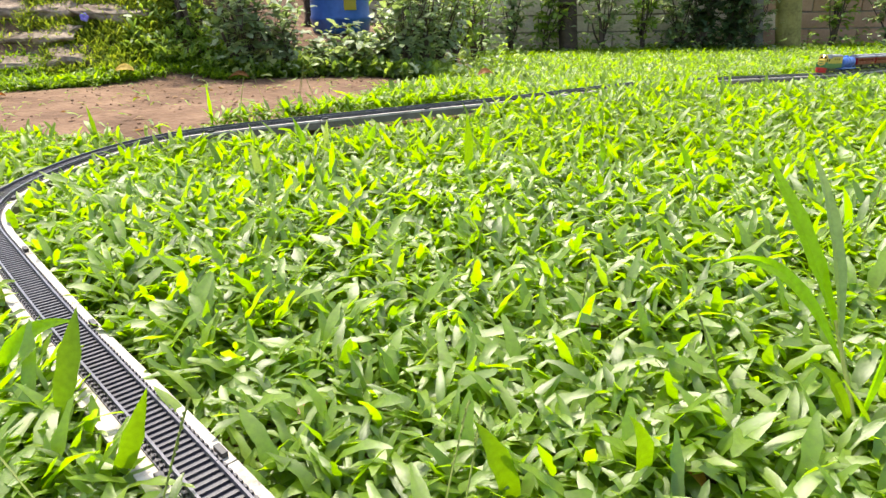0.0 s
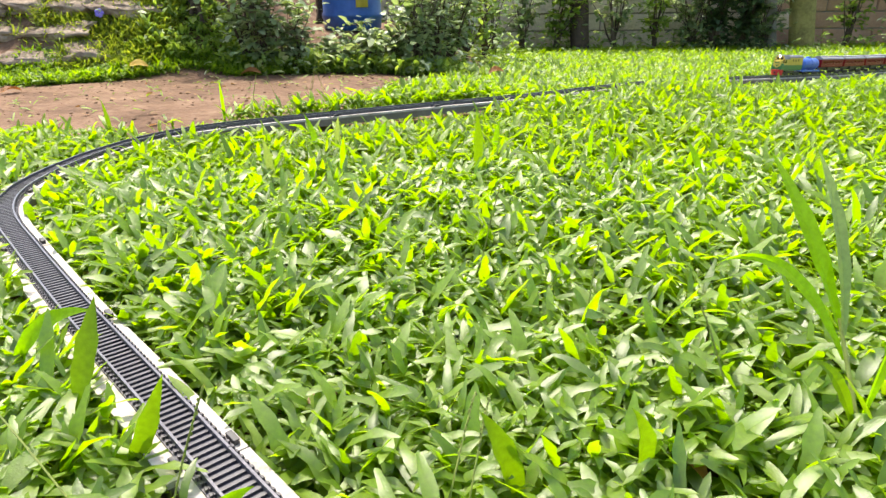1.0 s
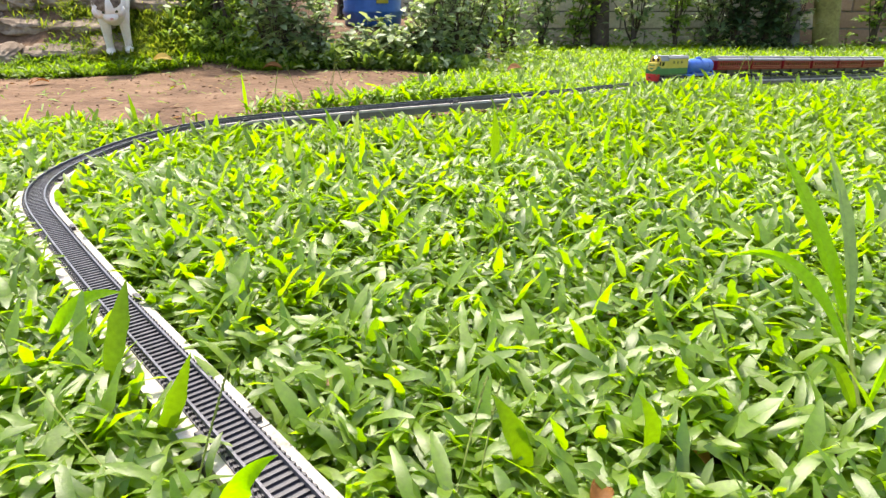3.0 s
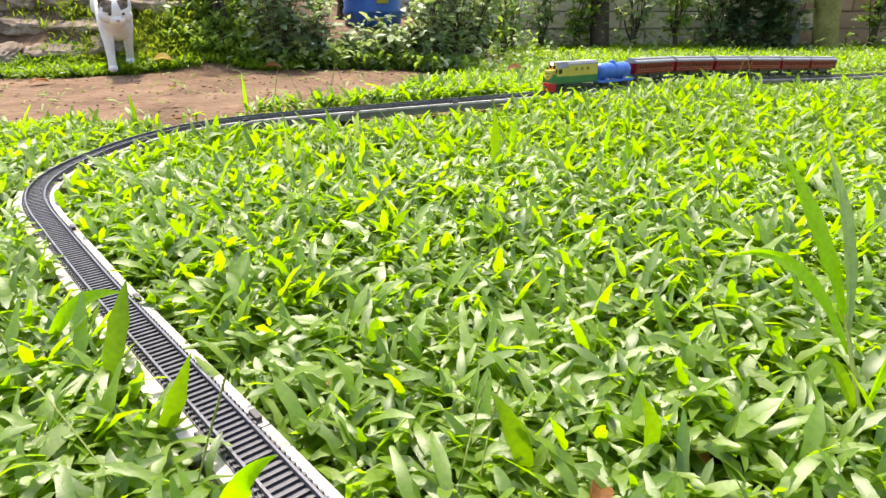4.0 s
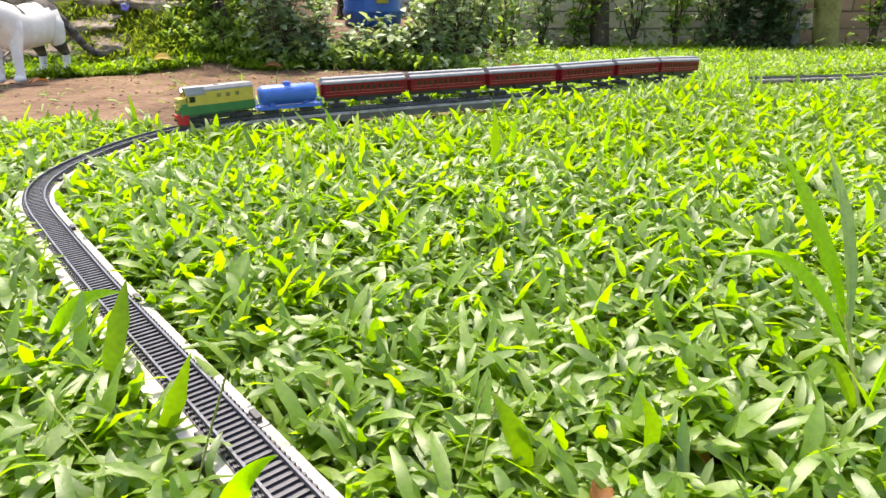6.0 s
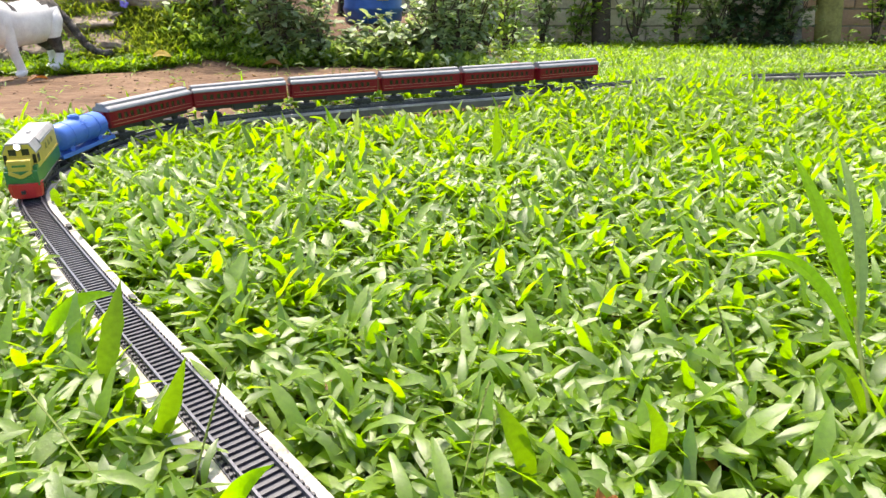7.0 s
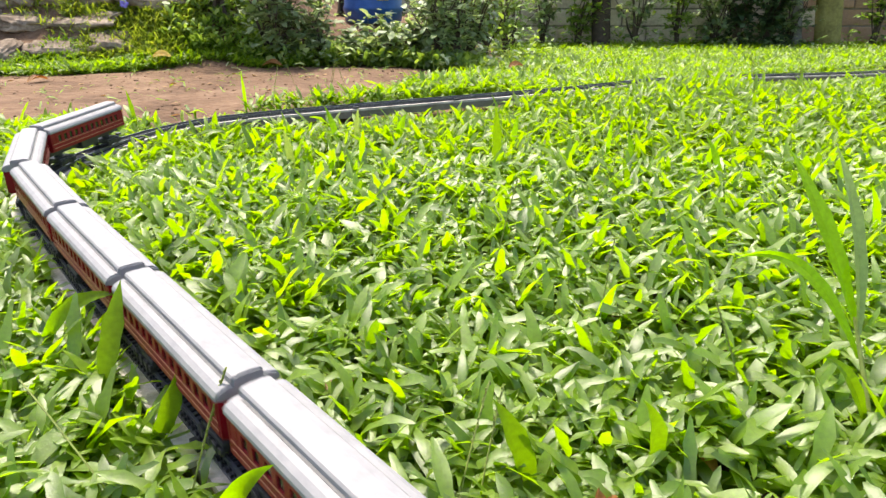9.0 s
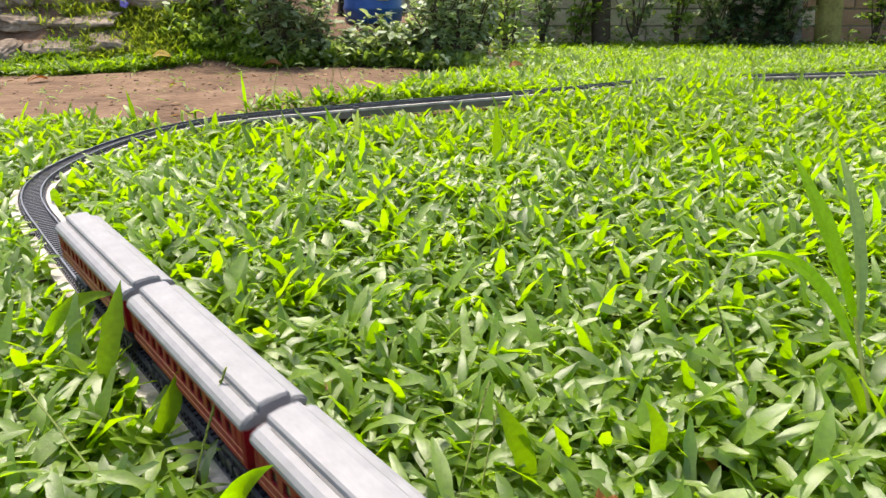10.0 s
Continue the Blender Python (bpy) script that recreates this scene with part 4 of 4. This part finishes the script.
def build_tall_clump():
    t = thing("tall_grass_clump", "tall coarse grass clump with long arching blades", "grass clump")
    bm = bmesh.new()
    rod(bm, (.283, .352, .008), (.282, .382, .055), .0018, .0016, 8)
    rod(bm, (.282, .382, .055), (.281, .408, .095), .0016, .0013, 8)
    part("stem", bm, STALK, t)
    part("blade", blade(bm=bmesh.new(), a=(.281, .405, .088), b=(.272, .44, .15), c=(.258, .494, .196), width=.013, face=(.1, -1, .1)), BLADE, t)
    part("blade", blade(bmesh.new(), (.282, .402, .085), (.288, .43, .155), (.283, .474, .200), .012), BLADE_GREY, t)
    part("blade", blade(bmesh.new(), (.281, .395, .070), (.258, .44, .148), (.218, .464, .115), .009, face=(.1, -1, .1)), BLADE, t)
    part("blade", blade(bmesh.new(), (.283, .370, .036), (.300, .38, .09), (.318, .40, .098), .009), BLADE, t)
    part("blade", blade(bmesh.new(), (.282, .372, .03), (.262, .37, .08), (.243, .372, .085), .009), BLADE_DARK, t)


build_tall_clump()


def single(label, mat, a, b, c, w):
    ob = new("grass_blade", mesh_of("grass_blade", blade(bmesh.new(), a, b, c, w), mat, True))
    return tagged(ob, label, "grass blade", group="single grass blades")


single("bright pointed grass leaf beside the track", BLADE, (-.315, .455, .040), (-.288, .456, .092), (-.240, .446, .094), .0135)
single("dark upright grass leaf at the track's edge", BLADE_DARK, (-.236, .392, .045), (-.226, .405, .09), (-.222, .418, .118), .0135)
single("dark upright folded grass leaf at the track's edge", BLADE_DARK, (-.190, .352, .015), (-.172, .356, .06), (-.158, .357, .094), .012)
single("bright grass leaf leaning over the track", BLADE, (-.128, .262, .012), (-.105, .255, .085), (-.076, .246, .104), .013)
single("pale folded grass leaf beside the track", BLADE_GREY, (-.405, .52, .03), (-.40, .51, .09), (-.392, .50, .115), .016)
single("bright grass leaf beside the track", BLADE, (-.40, .48, .03), (-.385, .47, .08), (-.365, .455, .10), .015)
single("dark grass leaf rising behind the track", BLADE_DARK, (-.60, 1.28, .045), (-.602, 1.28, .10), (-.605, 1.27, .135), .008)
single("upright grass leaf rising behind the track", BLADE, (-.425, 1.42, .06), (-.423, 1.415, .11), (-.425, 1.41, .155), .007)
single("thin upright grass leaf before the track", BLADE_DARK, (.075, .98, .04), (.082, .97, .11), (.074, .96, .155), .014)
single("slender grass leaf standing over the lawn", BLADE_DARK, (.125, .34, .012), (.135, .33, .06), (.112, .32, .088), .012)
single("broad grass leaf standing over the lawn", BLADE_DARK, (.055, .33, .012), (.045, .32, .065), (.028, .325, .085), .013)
for k in range(34):
    x, y = random.uniform(-.6, .8), random.uniform(.45, 1.2)
    if abs(x) > .66 * y + .1 or off_track(np.array([x]), np.array([y]))[0] < .07:
        continue
    z = float(soil_z(x, y))
    dx, dy = random.uniform(-.03, .03), random.uniform(-.03, .03)
    hh = random.uniform(.055, .09)
    single("upright grass leaf standing over the lawn", random.choice((BLADE, BLADE, BLADE_GREY)), (x, y, z), (x + dx * .3, y + dy * .3, z + hh * .7), (x + dx, y + dy, z + hh),
           random.uniform(.007, .013))


def build_stalk(a, b, seeds=14, bow=.01):
    t = thing("seed_stalk", "thin grass seed stalk standing over the lawn", "seed stalk", group="seed stalks")
    a, b = Vector(a), Vector(b)
    mid = (a + b) / 2 + Vector((0, 0, bow))
    pts = [a * (1 - u) ** 2 + mid * 2 * u * (1 - u) + b * u * u for u in [k / 10 for k in range(11)]]
    part("stem", tube(bmesh.new(), pts, [.0006] * 11), STALK, t)
    bm = bmesh.new()
    for k in range(seeds):
        u = .5 + .5 * k / seeds
        p = a * (1 - u) ** 2 + mid * 2 * u * (1 - u) + b * u * u
        ball(bm, p + Vector((random.uniform(-1, 1), random.uniform(-1, 1), 0)) * .0009, .0007, .0007, .0014, u=6, v=4)
    part("seed_head", bm, STALK, t, "tiny green seeds")


build_stalk((-.150, .300, .01), (-.118, .315, .112), 16)
build_stalk((-.165, .285, .02), (-.255, .345, .085), 0, .006)
build_stalk((-.30, .40, .02), (-.335, .43, .10), 12)
build_stalk((-.27, .33, .02), (-.30, .35, .10), 12)
build_stalk((.018, .30, .02), (.036, .345, .082), 18)
build_stalk((.006, .30, .02), (.028, .352, .080), 18)
build_stalk((.215, .40, .02), (.19, .42, .10), 12)
build_stalk((.13, .50, .02), (.14, .51, .115), 10)
build_stalk((.44, .62, .02), (.46, .63, .13), 10)
for k in range(26):
    x, y = random.uniform(-.7, 1.3), random.uniform(.5, 2.0)
    if abs(x) < .62 * y and off_track(np.array([x]), np.array([y]))[0] > .05:
        z = float(soil_z(x, y))
        build_stalk((x, y, z), (x + random.uniform(-.04, .04), y + random.uniform(-.03, .03), z + random.uniform(.08, .125)), 8)


def build_fallen_leaf(x, y, size, mat_colours, label, rz, lift=.0, up=0.0):
    bm = bmesh.new()
    for j in range(9):
        for i in range(5):
            u, v = j / 8, i / 4 - .5
            w = math.sin(math.pi * min(1, u * .94 + .04)) ** .7
            bm.verts.new((size * (u - .5), size * .62 * v * w, size * (.16 * math.sin(u * 3) + .5 * v * v * w)))
    bm.verts.ensure_lookup_table()
    for j in range(8):
        for i in range(4):
            a = j * 5 + i
            bm.faces.new([bm.verts[q] for q in (a, a + 1, a + 6, a + 5)])
    bmesh.ops.solidify(bm, geom=bm.faces[:], thickness=.0008)
    ob = new("fallen_leaf", mesh_of("fallen_leaf", bm, leafy("fallen_" + label.split()[0], mat_colours, .6, .3, (1.2, 1.0, .6)), True))
    ob.matrix_world = pose(x, y, float(soil_z(x, y)) + lift, up, 0, rz)
    tagged(ob, label, "leaf", group="fallen leaves")


YEL = [(.50, .36, .05), (.66, .52, .12)]
BRN = [(.25, .11, .03), (.42, .2, .06)]
build_fallen_leaf(-.97, 2.33, .065, YEL, "pale yellow fallen leaf lying on the bank grass", 10, .03, 25)
build_fallen_leaf(-.60, 2.36, .07, BRN, "orange-brown fallen leaf on the path", 0, .012, 12)
build_fallen_leaf(.26, 2.42, .06, BRN, "orange-brown fallen leaf in the lawn", 20, .05, 20)
build_fallen_leaf(-1.20, 1.98, .06, BRN, "dark brown scrap of leaf on the path", 60, .004)
build_fallen_leaf(-.075, .41, .022, [(.5, .3, .2), (.6, .42, .3)], "small pinkish dry leaf in the lawn", 30, .03, 20)
build_fallen_leaf(.155, .33, .024, BRN, "small rusty dry leaf in the lawn", 120, .025, 20)
build_fallen_leaf(.09, .30, .022, BRN, "small rusty dry leaf in the lawn", 60, .025, 20)


def build_flower():
    t = thing("violet_flower", "small violet flower among the moss", "flower", pose(-1.16, 2.55, float(soil_z(-1.16, 2.55))))
    bm = bmesh.new()
    rod(bm, (0, 0, -.005), (0, -.02, .05), .0012, .001, 6)
    part("stem", bm, STALK, t)
    for k in range(5):
        a = k * math.tau / 5
        bm = bmesh.new()
        ball(bm, (.009 * math.cos(a), -.022, .052 + .009 * math.sin(a)), .008, .003, .007, u=10, v=6)
        part("petal", bm, PETAL, t)


build_flower()


# ---------------------------------------------------------------- the cat
def loft(bm, rings, n=16):
    """Ellipses (x, z, half width, half height) joined to a closed skin."""
    rs = [[bm.verts.new((x, w * math.cos(a * math.tau / n), z + h * math.sin(a * math.tau / n))) for a in range(n)] for x, z, w, h in rings]
    for a, b in zip(rs, rs[1:]):
        for i in range(n):
            bm.faces.new((a[i], a[(i + 1) % n], b[(i + 1) % n], b[i]))
    bm.faces.new(rs[0][::-1]), bm.faces.new(rs[-1])
    bmesh.ops.recalc_face_normals(bm, faces=bm.faces[:])
    return bm


def build_cat():
    t = thing("cat", "white cat with grey tabby patches and a grey tail", "cat")
    bm = bmesh.new()
    loft(bm, [(-.185, .186, .012, .018), (-.175, .180, .036, .044), (-.145, .172, .050, .064), (-.10, .166, .054, .067), (-.05, .160, .054, .066),
              (0, .156, .053, .064), (.05, .156, .054, .067), (.095, .162, .053, .070), (.13, .174, .046, .064), (.155, .190, .038, .050),
              (.175, .204, .034, .040), (.19, .214, .02, .026)])
    bmesh.ops.subdivide_edges(bm, edges=bm.edges[:], cuts=1, use_grid_fill=True, smooth=.4)
    bm.normal_update()
    for f in bm.faces:
        c = f.calc_center_median()
        n = noise.noise(c * 14)
        f.material_index = 1 if (c.z > .205 + .03 * n and (-.15 < c.x < -.06 + .03 * n or .03 < c.x < .07 + .02 * n)) or c.x + .03 * n < -.135 else 0
    part("body", bm, [FUR, FUR_GREY], t, smooth=True)
    head = bmesh.new()
    ball(head, (0, 0, 0), .046, .046, .042, u=20, v=14)
    ball(head, (.036, 0, -.013), .022, .024, .017, u=14, v=10)
    for s in (-1, 1):
        ball(head, (.012, s * .028, -.012), .026, .022, .022, u=12, v=8)
    for f in head.faces:
        c = f.calc_center_median()
        f.material_index = 1 if c.z > .014 + .008 * noise.noise(c * 40) and abs(c.y) > .008 and c.x < .038 else 0
    hd = part("head", head, [FUR, FUR_BROWN], t, smooth=True)
    hd.matrix_local = pose(.207, 0, .228, 0, 12, 0)
    for s in (-1, 1):
        bm = bmesh.new()
        bmesh.ops.create_cone(bm, cap_ends=True, segments=12, radius1=.020, radius2=.001, depth=.044,
                              matrix=Matrix.Translation((-.006, s * .031, .048)) @ Matrix.Rotation(-s * .32, 4, "X") @ Matrix.Diagonal((.55, 1, 1, 1)))
        part("ear", bm, FUR_BROWN, hd, "brown-grey pointed ear", True)
        bm = bmesh.new()
        ball(bm, (.0395, s * .0185, .006), .005, .0062, .0042, u=12, v=8)
        part("eye", bm, EYE_M, hd, "dark green eye", True)
    bm = bmesh.new()
    ball(bm, (.0575, 0, -.007), .004, .006, .004, u=10, v=6)
    part("nose", bm, PINK, hd, "pink nose", True)
    legs = []
    for name, x, y, z, rear in (("front_leg", .112, .030, .165, False), ("front_leg", .112, -.030, .165, False),
                                ("hind_leg", -.125, .034, .165, True), ("hind_leg", -.125, -.034, .165, True)):
        bm = bmesh.new()
        if rear:
            tube(bm, [Vector(p) for p in ((-.004, 0, .030), (.004, 0, .005), (.012, 0, -.028), (.006, 0, -.058), (-.014, 0, -.084), (-.026, 0, -.104), (-.022, 0, -.130), (-.012, 0, -.154))],
                 [.012, .030, .032, .024, .0165, .0125, .0115, .012], 14)
            ball(bm, (-.002, 0, -.154), .024, .0145, .0115, u=12, v=8)
        else:
            tube(bm, [Vector(p) for p in ((-.004, 0, .030), (-.006, 0, .005), (-.006, 0, -.030), (-.002, 0, -.062), (.002, 0, -.095), (.001, 0, -.125), (.002, 0, -.155))],
                 [.010, .024, .023, .0175, .0145, .0125, .0130], 14)
            ball(bm, (.008, 0, -.153), .022, .0155, .0120, u=12, v=8)
        for f in bm.faces:
            c = f.calc_center_median()
            f.material_index = 1 if rear and -.115 < c.z < -.05 + .02 * noise.noise(c * 30) else 0
        leg = part(name, bm, [FUR, FUR_GREY], t, "", True)
        leg.matrix_local = pose(x, y, z)
        legs.append((leg, Vector((x, y, z))))
    bm = bmesh.new()
    pts = [Vector(p) for p in ((0, 0, 0), (-.028, 0, -.012), (-.055, .004, -.036), (-.080, .008, -.066), (-.104, .010, -.094), (-.132, .010, -.112), (-.160, .008, -.116), (-.182, .004, -.108))]
    for k, (p, q) in enumerate(zip(pts, pts[1:])):
        rod(bm, p, q, .0145 - .0005 * k, .0140 - .0005 * k, 12)
        ball(bm, q, .0141 - .0005 * k, .0141 - .0005 * k, .0141 - .0005 * k, u=12, v=8)
    tail = part("tail", bm, FUR_GREY, t, "dark grey ringed tail", True)
    tail.matrix_local = pose(-.172, 0, .200)
    return t, hd, legs, tail


CAT, CAT_HEAD, CAT_LEGS, CAT_TAIL = build_cat()
# seconds, place, heading
CAT_WAY = [(0, -1.300, 3.10, -74), (1.8, -1.270, 3.02, -74), (2.2, -1.230, 2.80, -74), (2.6, -1.210, 2.60, -76), (3.2, -1.160, 2.47, -66), (3.8, -1.140, 2.41, -62),
           (4.1, -1.135, 2.36, -66), (4.4, -1.130, 2.30, -86), (4.7, -1.150, 2.24, -92), (5.0, -1.225, 2.18, -90), (5.2, -1.265, 2.15, -84), (5.4, -1.300, 2.135, -86),
           (6.9, -1.310, 2.13, -88), (7.2, -1.355, 2.11, -125), (7.6, -1.600, 2.02, -150), (8.2, -1.950, 1.93, -165), (10.0, -2.600, 1.9, -175)]


def cat_pose(x, y, yaw):
    a = radians(yaw)
    f = soil_z(x + .11 * math.cos(a), y + .11 * math.sin(a))
    b = soil_z(x - .12 * math.cos(a), y - .12 * math.sin(a))
    slope = .6 * math.degrees(math.atan2(float(f - b), .23))
    return pose(x, y, float(f * .65 + b * .35) + .004, 0, -slope, yaw)


# ---------------------------------------------------------------- what moves
def motions():
    times = [k * .1 for k in range(101)]
    for ob, length, back in TRAIN:
        walk(ob, [(t, vehicle_pose(run(t) + back, length)) for t in times])

    walk(CAT, [(t, cat_pose(x, y, yaw)) for t, x, y, yaw in CAT_WAY])
    going = [(0, 0), (1.8, 0), (2.0, 1), (5.1, 1), (5.4, 0), (6.9, 0), (7.0, 1), (8.4, 1), (10, .3)]
    for (leg, at), phase in zip(CAT_LEGS, (0, math.pi, math.pi * 1.1, math.pi * .1)):
        rows = []
        for k in range(81):
            t = k / 8
            g = float(np.interp(t, [a for a, _ in going], [b for _, b in going]))
            swing = g * 22 * math.sin(t * math.tau / .75 + phase) + (1 - g) * (6 if phase > 3.2 else -4)
            rows.append((t, pose(at.x, at.y, at.z + g * .006 * max(0, math.cos(t * math.tau / .75 + phase)), 0, swing, 0)))
        walk(leg, rows)
    walk(CAT_HEAD, [(t, pose(.207, 0, .228 - dz, 0, p, y)) for t, p, y, dz in
                    ((0, 12, 0, 0), (2.2, 30, 10, .02), (2.6, 24, 14, .02), (3.8, 10, 4, 0), (4.4, 22, 10, .01), (4.7, 22, -6, .01), (5.0, 8, -28, -.01), (5.4, 5, -24, -.01), (10, 5, -10, -.01))])
    walk(CAT_TAIL, [(t, pose(-.172, 0, .200, 0, a, b)) for t, a, b in ((0, 0, -30), (4.1, -20, -30), (4.7, -30, -26), (5.1, -26, -34), (5.4, -10, -60), (6.8, -10, -64), (7.2, -14, -50), (10, 0, 0))])


motions()
